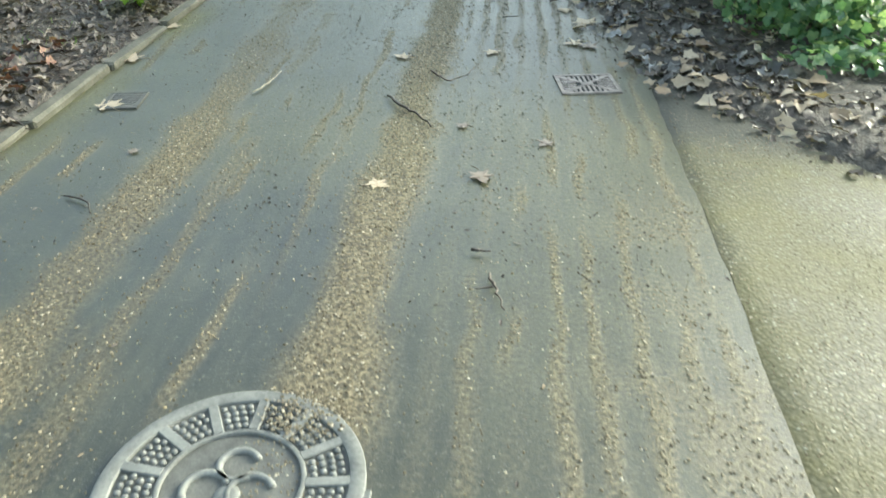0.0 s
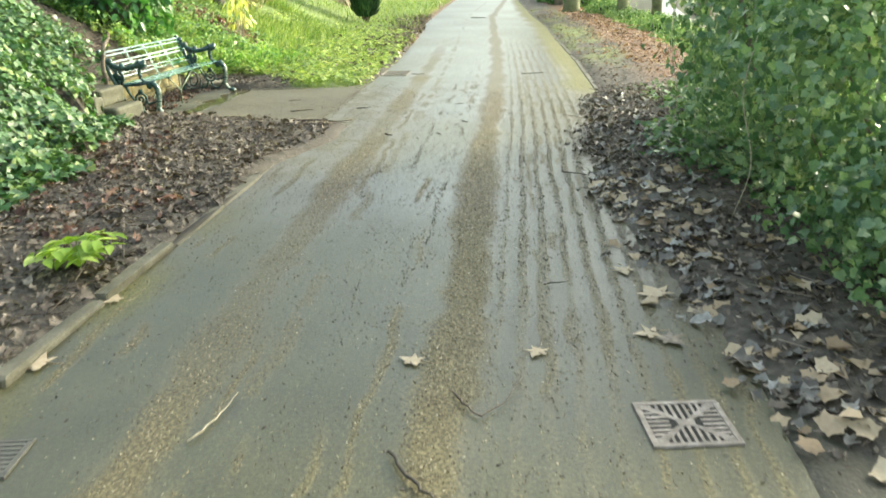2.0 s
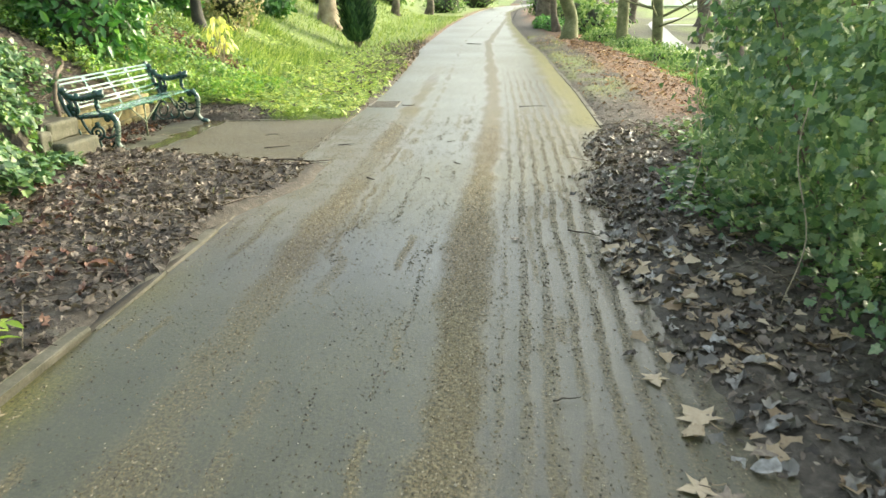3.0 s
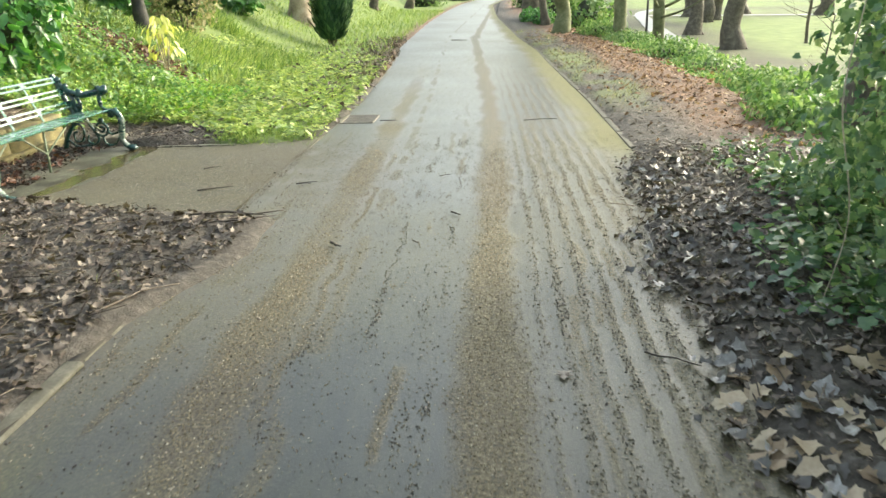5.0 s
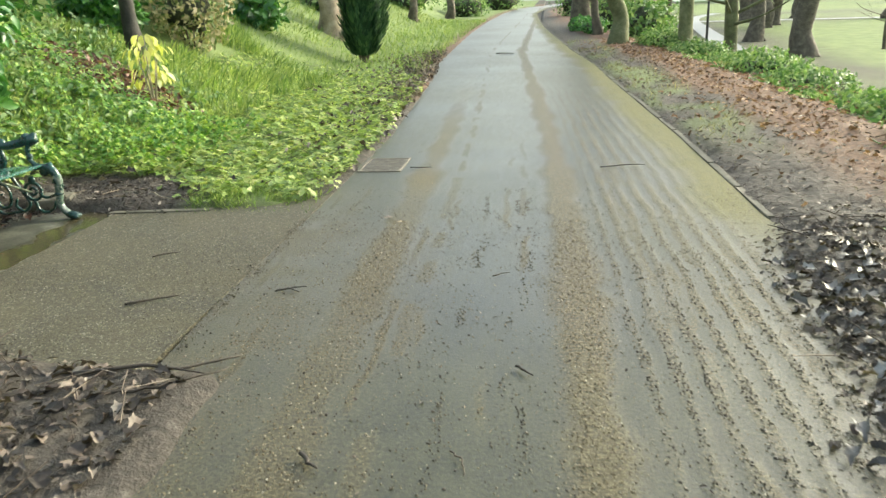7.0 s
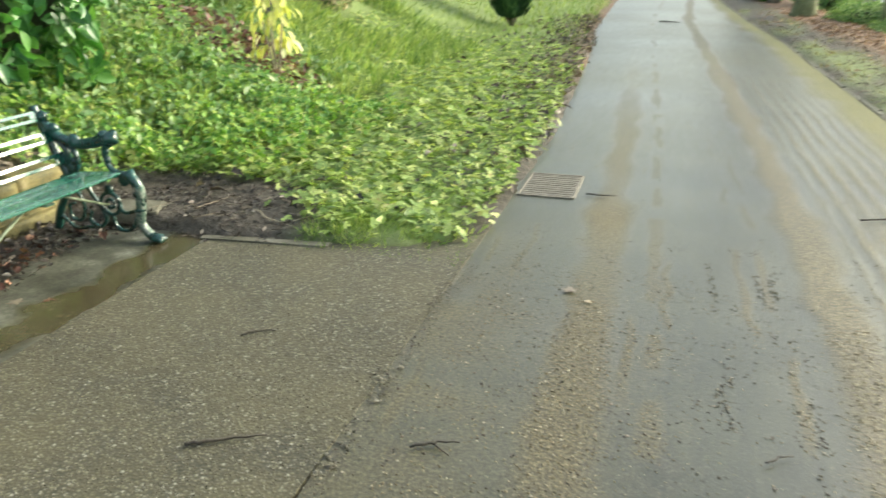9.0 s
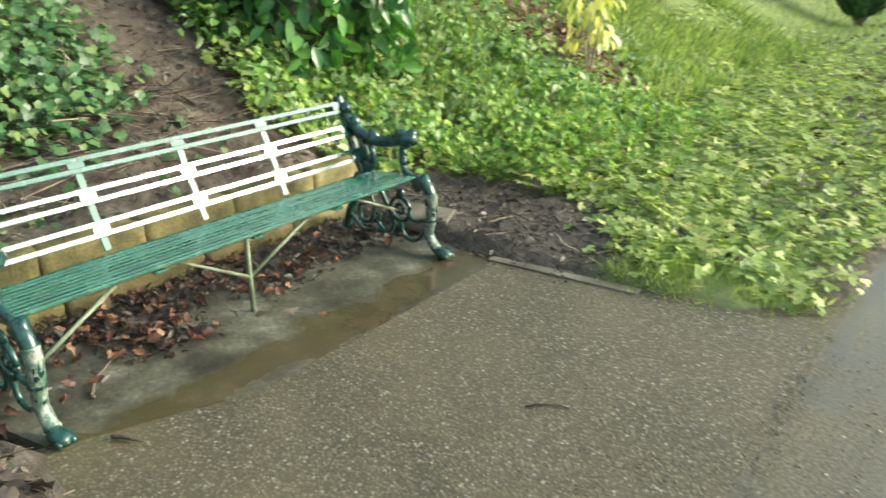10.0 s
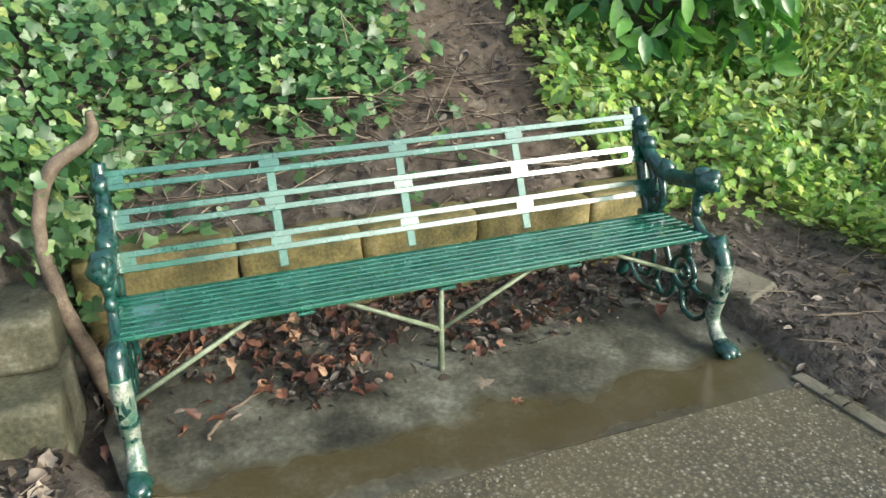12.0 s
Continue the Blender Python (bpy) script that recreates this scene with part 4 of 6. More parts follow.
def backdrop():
    m, nt, bsdf, geo = base_mat("glowing_painted_mist")
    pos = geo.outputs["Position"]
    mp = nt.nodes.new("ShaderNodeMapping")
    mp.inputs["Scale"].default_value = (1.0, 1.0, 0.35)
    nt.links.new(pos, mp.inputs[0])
    # far haze is painted as pale green tones; the ring glows by emission
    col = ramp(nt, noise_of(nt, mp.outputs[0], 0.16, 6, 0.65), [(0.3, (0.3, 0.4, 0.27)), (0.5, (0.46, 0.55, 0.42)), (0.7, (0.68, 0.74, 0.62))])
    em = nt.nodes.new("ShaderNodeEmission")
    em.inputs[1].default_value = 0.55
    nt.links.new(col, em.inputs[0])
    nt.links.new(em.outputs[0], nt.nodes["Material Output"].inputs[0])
    bm = bmesh.new()
    rows = []
    for i in range(121):
        a = 2 * math.pi * i / 120
        r = 165 + 8 * math.sin(5 * a)
        top = 11 + 3.5 * noise.noise(Vector((math.cos(a) * 9, math.sin(a) * 9, 0.3))) + 2 * noise.noise(Vector((math.cos(a) * 30, math.sin(a) * 30, 5)))
        rows.append([bm.verts.new((r * math.cos(a), 20 + r * math.sin(a), z)) for z in (-4, top * 0.5, top)])
    for a, b in zip(rows, rows[1:]):
        for k in range(2):
            bm.faces.new((a[k], b[k], b[k + 1], a[k + 1]))
    return part("backdrop", bm, m)


tagged(backdrop(), "glowing backdrop of wooded distance with mist painted into its colour", "backdrop", kind="structure")


# ---- the bench ----
def bench():
    X0, Y0, Y1 = -4.40, 10.46, 12.60          # front feet, ends
    b = base_of("park_bench", (X0, (Y0 + Y1) / 2, 0.012), "long green cast-iron park bench with slotted rails and worn feet", "bench")
    P = lambda u, z, y=0.0: Vector((X0 + u * 0.81, y, z + 0.012))

    def end_frame(y):
        bm = bmesh.new()
        L = lambda pts, n=6: [p + Vector((0, y, 0)) for p in smooth_line([P(u, z) for u, z in pts], n)]
        # back post sweeping from the top down to the rear foot
        tube(bm, L([(-0.93, 0.80), (-0.9, 0.74), (-0.83, 0.6), (-0.77, 0.47), (-0.72, 0.38), (-0.76, 0.27), (-0.86, 0.14), (-0.9, 0.02)]), [0.026, 0.028, 0.028, 0.026, 0.026, 0.024, 0.024, 0.028], 8)
        # arm from the back post down and forward to the scrolled end
        tube(bm, L([(-0.9, 0.76), (-0.84, 0.69), (-0.72, 0.615), (-0.58, 0.585), (-0.44, 0.6), (-0.31, 0.63)]), [0.02, 0.026, 0.03, 0.032, 0.034, 0.036], 8)
        lump(bm, P(-0.28, 0.635, y), 0.048, 1.1, 0.95, 0.85, 2, 0.25, 1)
        lump(bm, P(-0.335, 0.655, y), 0.034, 1, 1.1, 0.8, 2, 0.2, 2)
        # curl that carries the arm
        tube(bm, L([(-0.32, 0.6), (-0.345, 0.54), (-0.335, 0.47), (-0.27, 0.425), (-0.19, 0.42)]), [0.022, 0.018, 0.017, 0.018, 0.02], 8)
        # seat rail
        tube(bm, L([(-0.78, 0.36), (-0.6, 0.385), (-0.4, 0.4), (-0.2, 0.415)]), 0.02, 8)
        # front leg
        tube(bm, L([(-0.19, 0.42), (-0.12, 0.38), (-0.085, 0.3), (-0.1, 0.2), (-0.115, 0.12), (-0.075, 0.06), (-0.02, 0.025)]), [0.03, 0.034, 0.03, 0.027, 0.024, 0.024, 0.03], 8)
        lump(bm, P(-0.105, 0.2, y), 0.036, 1, 1, 0.7, 2, 0.2, 4)
        lump(bm, P(-0.1, 0.3, y), 0.036, 0.9, 1, 1.1, 2, 0.3, 5)
        # scrollwork below the seat
        ux, uz = (1, 0, 0), (0, 0, 1)
        tube(bm, ring_line(P(-0.37, 0.22, y), 0.07, ux, uz, 18), 0.013, 6)
        tube(bm, ring_line(P(-0.37, 0.22, y), 0.028, ux, uz, 12), 0.012, 6)
        tube(bm, L([(-0.58, 0.37), (-0.54, 0.29), (-0.47, 0.2), (-0.43, 0.12), (-0.5, 0.06), (-0.58, 0.1), (-0.56, 0.16)]), [0.016, 0.015, 0.013, 0.013, 0.013, 0.012, 0.01], 6)
        tube(bm, L([(-0.31, 0.2), (-0.25, 0.17), (-0.18, 0.18), (-0.11, 0.2)]), [0.013, 0.012, 0.012, 0.014], 6)
        tube(bm, L([(-0.37, 0.15), (-0.34, 0.07), (-0.26, 0.05), (-0.19, 0.08), (-0.15, 0.14)]), [0.014, 0.013, 0.012, 0.012, 0.012], 6)
        tube(bm, L([(-0.78, 0.25), (-0.68, 0.28), (-0.62, 0.2), (-0.66, 0.1), (-0.75, 0.1), (-0.76, 0.18), (-0.7, 0.2)]), [0.014, 0.013, 0.012, 0.012, 0.012, 0.011, 0.009], 6)
        tube(bm, L([(-0.86, 0.12), (-0.74, 0.04), (-0.6, 0.05), (-0.5, 0.06)]), 0.012, 6)
        # leaf ornament between arm and seat, at the back
        tube(bm, L([(-0.78, 0.62), (-0.7, 0.55), (-0.69, 0.47), (-0.74, 0.43)]), [0.018, 0.022, 0.02, 0.014], 6)
        tube(bm, L([(-0.7, 0.6), (-0.62, 0.53), (-0.61, 0.45), (-0.66, 0.4)]), [0.014, 0.018, 0.02, 0.014], 6)
        for u, z, r in ((-0.71, 0.5, 0.034), (-0.64, 0.47, 0.03), (-0.68, 0.43, 0.032), (-0.22, 0.38, 0.034), (-0.37, 0.31, 0.03)):
            lump(bm, P(u, z, y), r, 1, 0.55, 1.1, 2, 0.45, u * 10)
        # cast leafwork on the leg, the arm end and the curl
        for i, (u, z, r) in enumerate(((-0.15, 0.405, 0.036), (-0.1, 0.345, 0.03), (-0.09, 0.255, 0.033), (-0.112, 0.15, 0.03), (-0.255, 0.655, 0.03), (-0.3, 0.61, 0.034), (-0.25, 0.625, 0.028), (-0.34, 0.555, 0.024), (-0.33, 0.5, 0.022), (-0.6, 0.6, 0.036), (-0.78, 0.665, 0.034), (-0.86, 0.735, 0.034))):
            lump(bm, P(u, z, y), r, 1.0, 0.9, 1.15, 2, 0.5, i + 20)
        fr = part("end_frame", bm, M_PAINT, b)
        bm = bmesh.new()
        lump(bm, P(0.005, 0.026, y), 0.043, 1.25, 1.0, 0.68, 2, 0.3, 3)
        for k in (-1, 0, 1):
            lump(bm, P(0.045, 0.018, y + 0.024 * k), 0.02, 1.3, 0.8, 0.9, 1)
        part("paw_foot", bm, M_PAINT, fr, "green cast paw foot")
        bm = bmesh.new()
        tube(bm, L([(-0.095, 0.35), (-0.086, 0.3), (-0.1, 0.2), (-0.115, 0.12), (-0.077, 0.065), (-0.045, 0.04)]), [0.0325, 0.0325, 0.0305, 0.0275, 0.0275, 0.03], 10)
        for v in bm.verts:
            v.co += Vector((noise.noise(v.co * 38), noise.noise(v.co * 38 + Vector((7, 0, 0))), 0)) * 0.004
        part("worn_shin", bm, M_WEAR, fr, "pale chipped paint on the lower leg")

    end_frame(Y0)
    end_frame(Y1)
    # seat: nine flat bars
    for i in range(9):
        k = i / 8
        u, z = -0.18 - 0.305 * k, 0.424 - 0.022 * k
        w = 0.0145 if i else 0.011
        bm = box(bmesh.new(), X0 + u - w, X0 + u + w, Y0 - 0.005, Y1 + 0.005, z + 0.006, z + 0.014 + 0.008, 0.003, seg=1)
        part("seat_slat", bm, M_SLATPAINT, b, smooth=False)
    for y in (11.03, 11.52, 12.01):
        bm = box(bmesh.new(), X0 - 0.55, X0 - 0.17, y - 0.028, y + 0.028, 0.388, 0.398, 0.002, seg=1)
        for v in bm.verts:
            v.co.z += (v.co.x - X0 + 0.2) * 0.07 + 0.022
        part("seat_strap", bm, M_SLATPAINT, b, smooth=False)
    # back: three slotted rails, each of two bars joined at the uprights
    ends = [Y0, 11.03, 11.52, 12.01, Y1]
    tilt = 25.0
    back = lambda z: -0.575 - (z - 0.4) * 0.5
    for zc, lean in ((0.745, 34), (0.622, 24), (0.492, 22)):
        bm = bmesh.new()
        for s in (-1, 1):
            h0 = 0.0245 * s
            box(bm, -0.004, 0.004, Y0 - 0.01, Y1 + 0.01, h0 - 0.0112, h0 + 0.0112, 0.002, seg=1)
        for y in ends:
            wide = 0.075 if y in (Y0, Y1) else 0.036
            box(bm, -0.0038, 0.0038, max(y - wide, Y0 - 0.009), min(y + wide, Y1 + 0.009), -0.0135, 0.0135)
        bmesh.ops.transform(bm, matrix=pose(X0 + back(zc) + 0.03, 0, zc + 0.012, 0, -lean, 0), verts=bm.verts[:])
        part("back_rail", bm, M_SLATPAINT, b, smooth=False)
    for y in ends[1:-1]:
        bm = box(bmesh.new(), -0.004, 0.004, y - 0.016, y + 0.016, -0.22, 0.19, 0.002, seg=1)
        bmesh.ops.transform(bm, matrix=pose(X0 + back(0.6) + 0.022, 0, 0.612, 0, -tilt, 0), verts=bm.verts[:])
        part("back_upright", bm, M_STRAP, b, smooth=False)
    # middle leg and the braces
    bm = tube(bmesh.new(), [Vector((-4.69, 11.535, 0.41)), Vector((-4.69, 11.535, 0.2)), Vector((-4.69, 11.535, 0.014))], [0.011, 0.011, 0.014], 8)
    part("middle_leg", bm, M_STRUT, b, "faded green rod leg")
    for p, q in (((-4.69, 11.53, 0.19), (-4.66, 11.14, 0.405)), ((-4.69, 11.54, 0.19), (-4.67, 11.93, 0.405)), ((-4.56, Y0 + 0.02, 0.23), (-4.62, 10.86, 0.405)), ((-4.7, Y1 - 0.02, 0.23), (-4.66, 12.2, 0.4))):
        bm = tube(bmesh.new(), [Vector(p), (Vector(p) + Vector(q)) / 2, Vector(q)], 0.009, 6)
        part("brace", bm, M_STRUT, b, "faded green diagonal rod")
    return b


bench()


# ---- iron covers ----
def manhole(x, y):
    c = base_of("manhole_cover", (x, y, 0.0), "round worn grey cast-iron manhole cover set flush in the asphalt", "manhole cover")
    R0 = 0.335

    def annulus(r0, r1, z0, z1, n=64):
        bm = bmesh.new()
        rows = []
        for i in range(n):
            a = 2 * math.pi * i / n
            ca, sa = math.cos(a), math.sin(a)
            rows.append([bm.verts.new((x + ca * r, y + sa * r, z)) for r, z in ((r1, z0), (r1, z1 - 0.002), (r1 - 0.003, z1), (r0 + 0.003, z1), (r0, z1 - 0.002), (r0, z0))])
        for i in range(n):
            p, q = rows[i], rows[(i + 1) % n]
            for k in range(5):
                bm.faces.new((p[k], q[k], q[k + 1], p[k + 1]))
        bmesh.ops.recalc_face_normals(bm, faces=bm.faces[:])
        return bm
    bm = bmesh.new()
    bmesh.ops.create_cone(bm, cap_ends=True, segments=64, radius1=R0 - 0.01, radius2=R0 - 0.01, depth=0.03, matrix=pose(x, y, -0.009))
    part("plate", bm, M_IRON_DARK, c, smooth=False)
    part("rim", annulus(R0 - 0.042, R0, -0.02, 0.016), M_IRON, c)
    part("inner_ring", annulus(0.172, 0.186, 0, 0.015), M_IRON, c)
    n = 13
    for i in range(n):
        a = 2 * math.pi * i / n + 0.12
        bm = box(bmesh.new(), 0.183, R0 - 0.037, -0.015, 0.015, 0.0, 0.0155, 0.003, seg=1)
        bmesh.ops.transform(bm, matrix=pose(x, y, 0, 0, 0, math.degrees(a)), verts=bm.verts[:])
        part("spoke", bm, M_IRON, c, smooth=False)
        bm = bmesh.new()
        for k, r in enumerate((0.204, 0.228, 0.252, 0.274)):
            m = 3 if k < 2 else 4
            for j in range(m):
                aa = a + 2 * math.pi / n * (0.5 + (j - (m - 1) / 2) * (0.21 if m == 3 else 0.18) + (0.03 if k % 2 else -0.03))
                lump(bm, (x + r * math.cos(aa), y + r * math.sin(aa), 0.008), 0.0112, 1, 1, 0.75, 1)
        part("stud_field", bm, M_IRON, c)
    # raised emblem in the middle, as plain curves
    bm = bmesh.new()
    for cx, cy, r in ((-0.06, -0.02, 0.055), (0.055, -0.02, 0.055), (0.0, 0.065, 0.05)):
        tube(bm, ring_line((x + cx, y + cy, 0.007), r, (1, 0, 0), (0, 1, 0), 20, 0.85, 0.4), 0.011, 6)
    lump(bm, (x, y - 0.03, 0.005), 0.035, 1, 1, 0.3, 2)
    tube(bm, [Vector((x - 0.1, y - 0.09, 0.007)), Vector((x, y - 0.11, 0.009)), Vector((x + 0.1, y - 0.09, 0.007))], 0.01, 6)
    part("emblem", bm, M_IRON, c)
    bm = box(bmesh.new(), x + R0 - 0.012, x + R0 + 0.016, y - 0.02, y + 0.01, -0.02, 0.014, 0.002, seg=1)
    part("lug", bm, M_IRON, c, smooth=False)
    return c


manhole(-0.535, 1.215)


def drain(x, y, w, d, turn, label, mat, slots=9, hourglass=True, pit=None):
    pit = pit or M_PIT_SHADE
    g = base_of("drain_grate", (x, y, 0.0), label, "drain grate", "drain grates of the path", turn=turn)
    M = pose(x, y, 0, 0, 0, turn)

    def add(name, bm, m, lab=""):
        bmesh.ops.transform(bm, matrix=M, verts=bm.verts[:])
        return part(name, bm, m, g, lab, smooth=False)
    # solid filling just below the bars; unless silted, its black is painted shade
    add("pit", box(bmesh.new(), -w / 2 + 0.01, w / 2 - 0.01, -d / 2 + 0.01, d / 2 - 0.01, -0.06, 0.0055), pit, "near-black block painted as the shade under the bars" if pit is M_PIT_SHADE else "silt clogging the bars")
    bm = bmesh.new()
    t = 0.022
    for a in ((-w / 2, w / 2, -d / 2, -d / 2 + t), (-w / 2, w / 2, d / 2 - t, d / 2), (-w / 2, -w / 2 + t, -d / 2 + t, d / 2 - t), (w / 2 - t, w / 2, -d / 2 + t, d / 2 - t)):
        box(bm, *a, -0.03, 0.0115, 0.002, seg=1)
    add("frame", bm, mat)
    iw, idp = w / 2 - t, d / 2 - t
    if hourglass:
        for s in (-1, 1):
            bm = bmesh.new()
            for sx in (-1, 1):
                vs = [bm.verts.new(p) for p in ((sx * iw, s * idp, 0.0095), (sx * iw * 0.82, s * idp, 0.0095), (0, s * 0.01, 0.0095), (0, -s * 0.01, 0.0095), (sx * iw, s * idp * 0.84, 0.0095))]
                f = bm.faces.new(vs)
                e = bmesh.ops.extrude_face_region(bm, geom=[f])
                for v in [q for q in e["geom"] if isinstance(q, bmesh.types.BMVert)]:
                    v.co.z = -0.02
            bmesh.ops.recalc_face_normals(bm, faces=bm.faces[:])
            add("diagonal_rib", bm, mat)
        add("boss", box(bmesh.new(), -iw * 0.24, iw * 0.24, -0.024, 0.024, -0.02, 0.0105, 0.002, seg=1), mat)
        for i in range(slots):
            u = (-0.74 + 1.48 * i / (slots - 1)) * iw
            y0 = max(0.02, abs(u) / iw * idp)
            for s in (-1, 1):
                a, b2 = sorted((s * y0, s * idp))
                add("bar", box(bmesh.new(), u - 0.006, u + 0.006, a, b2, -0.02, 0.009), mat)
        for i in range(8):
            v = (-0.8 + 1.6 * i / 7) * idp
            x0 = max(0.06, abs(v) / idp * iw)
            for s in (-1, 1):
                a, b2 = sorted((s * x0, s * iw))
                add("bar", box(bmesh.new(), a, b2, v - 0.0075, v + 0.0075, -0.02, 0.0088), mat)
    else:
        for i in range(slots):
            v = -idp + (i + 0.5) * 2 * idp / slots
            add("bar", box(bmesh.new(), -iw, iw, v - 0.011, v + 0.011, -0.02, 0.0098, 0.002, seg=1), mat)
    return g


drain(0.525, 4.15, 0.33, 0.3, 8, "square cast-iron gully grate with two fans of slots", M_RUST)
drain(-2.27, 14.5, 0.42, 0.62, 0.5, "long rusty gully grate clogged with leaves at the path edge", M_SILT, 11, False, M_SILT)
drain(-1.97, 3.74, 0.2, 0.24, 8, "small gully grate half covered by leaves by the kerb", M_IRON_DARK, 7, False, M_SILT)


# ---- twigs and single leaves on the path ----
def twig(pts, r, label, material=None, side=None, z=0.008):
    line = smooth_line([(x, y, float(max(height(x, y), 0.0)) + z + r + RNG.uniform(-0.001, 0.004)) for x, y in pts], 5)
    r *= 0.75
    line = [p + Vector((RNG.uniform(-1, 1), RNG.uniform(-1, 1), 0)) * 0.009 for p in line]
    bm = tube(bmesh.new(), line, [r, r * 1.1, r * 0.7, r * 0.45], 6)
    if side:
        tube(bm, smooth_line([(x, y, float(max(height(x, y), 0.0)) + z + r) for x, y in side], 4), [r * 0.7, r * 0.35], 6)
    ob = part("twig", bm, material or M_TWIG)
    return tagged(ob, label, "twig", "twigs on the path")


twig([(-0.545, 3.88), (-0.47, 3.74), (-0.36, 3.62), (-0.275, 3.47)], 0.009, "crooked dark wet twig lying across the grit strip")
twig([(-1.3, 3.89), (-1.26, 4.05), (-1.23, 4.23)], 0.006, "thin pale dry twig on the asphalt", M_STRAW)
twig([(-0.36, 4.3), (-0.3, 4.2), (-0.24, 4.14), (-0.16, 4.24), (-0.09, 4.45)], 0.006, "forked thin brown twig on the asphalt", M_STEM)
twig([(-0.015, 2.34), (0.055, 2.33)], 0.008, "short black bit of twig")
twig([(0.06, 2.2), (0.09, 2.1), (0.12, 1.98)], 0.006, "broken brown twig with scraps of leaf", M_STEM, [(0.08, 2.12), (0.02, 2.1)])
twig([(-1.72, 2.65), (-1.6, 2.6), (-1.54, 2.5)], 0.005, "thin bent dark twig")
twig([(-3.0, 10.83), (-2.9, 10.87), (-2.74, 10.97)], 0.009, "dark wet stick lying on the gravelly bay")
twig([(-3.25, 11.64), (-3.18, 11.7), (-3.11, 11.73)], 0.006, "small dark stick on the gravelly bay")
twig([(-4.29, 10.58), (-4.17, 10.64)], 0.011, "short dark stick at the edge of the slab")
twig([(-2.21, 11.05), (-2.13, 11.09), (-2.05, 11.12)], 0.007, "dark stick at the joint of bay and path", None, [(-2.13, 11.09), (-2.06, 11.04)])
twig([(-1.98, 14.3), (-1.78, 14.32)], 0.008, "dark stick beside the gully grate")
twig([(-2.7, 9.9), (-2.45, 10.02), (-2.3, 10.05), (-2.09, 10.21)], 0.012, "long black branch washed onto the path edge", None, [(-2.4, 10.03), (-2.15, 9.98)])
twig([(-2.5, 9.75), (-2.3, 9.85), (-2.08, 10.1)], 0.009, "dark stick beside the drift of mulch")
twig([(-2.5, 8.1), (-2.38, 8.45), (-2.25, 8.66)], 0.008, "brown stick across the kerb", M_STEM)
twig([(-2.63, 9.07), (-2.4, 9.0), (-2.24, 8.84)], 0.008, "bent dark stick in the mulch")
twig([(0.2, 7.9), (0.3, 7.86), (0.43, 7.78)], 0.006, "thin dark twig on the asphalt")
twig([(0.01, 5.45), (0.14, 5.5)], 0.005, "thin dark twig on the asphalt")
twig([(-1.56, 9.45), (-1.48, 9.36)], 0.012, "short black bit of bark")
twig([(-0.82, 10.18), (-0.75, 10.1)], 0.008, "short dark twig on the asphalt")
twig([(-1.02, 9.51), (-0.97, 9.44), (-0.96, 9.36)], 0.004, "thin curved brown stalk", M_STEM)
twig([(-2.07, 29.18), (-1.59, 28.98)], 0.02, "dark stick lying on the far path")
twig([(-4.56, 10.67), (-4.68, 10.74), (-4.8, 10.9), (-4.91, 10.94)], 0.009, "brown curved stick on the slab under the bench", M_STEM, None, 0.012)
twig([(-4.4, 13.02), (-4.37, 13.2), (-4.35, 13.4)], 0.007, "long pale reddish twig on bare soil", M_STEM)
twig([(-4.0, 13.1), (-3.8, 13.05), (-3.6, 13.2)], 0.006, "pale twig on bare soil", M_STRAW)
twig([(-0.2, 14.2), (0.05, 14.3), (0.2, 14.28)], 0.008, "dark twig on the asphalt")
twig([(-1.0, 11.3), (-0.9, 11.38)], 0.005, "dark twig on the asphalt")


def fallen_leaf(x, y, size, turn, label, material=None, z=0.0):
    g = float(max(height(x, y), 0.004)) + z
    v, f = LOBED
    size *= 0.82
    wx, sk, cu = RNG.uniform(0.75, 1.0), RNG.uniform(-0.1, 0.1), RNG.uniform(0.3, 0.8)
    bm = bmesh.new()
    vs = [bm.verts.new(((px * wx + sk * py * px * 2 + 0.02 * math.sin(9 * py + 5 * px)) * size, (py + 0.02 * math.sin(11 * px + sk * 20)) * size, (0.03 + cu * 0.5 * max(0, abs(px) - 0.25) + 0.03 * math.sin(7 * px + 3 * py + sk * 9)) * size * 0.6)) for px, py, pz in v]
    for q in f:
        bm.faces.new([vs[i] for i in q])
    stalk = smooth_line([(0, 0, 0.1 * size), (0.02 * size, -0.25 * size, 0.06 * size), (0.1 * size, -0.45 * size, 0.04 * size)], 3)
    tube(bm, stalk, 0.0018, 5)
    ob = part("fallen_leaf", bm, material or M_PALE)
    ob.matrix_world = pose(x, y, g + 0.004, RNG.uniform(-2, 2), RNG.uniform(-2, 2), turn)
    return tagged(ob, label, "leaf", "fallen leaves")


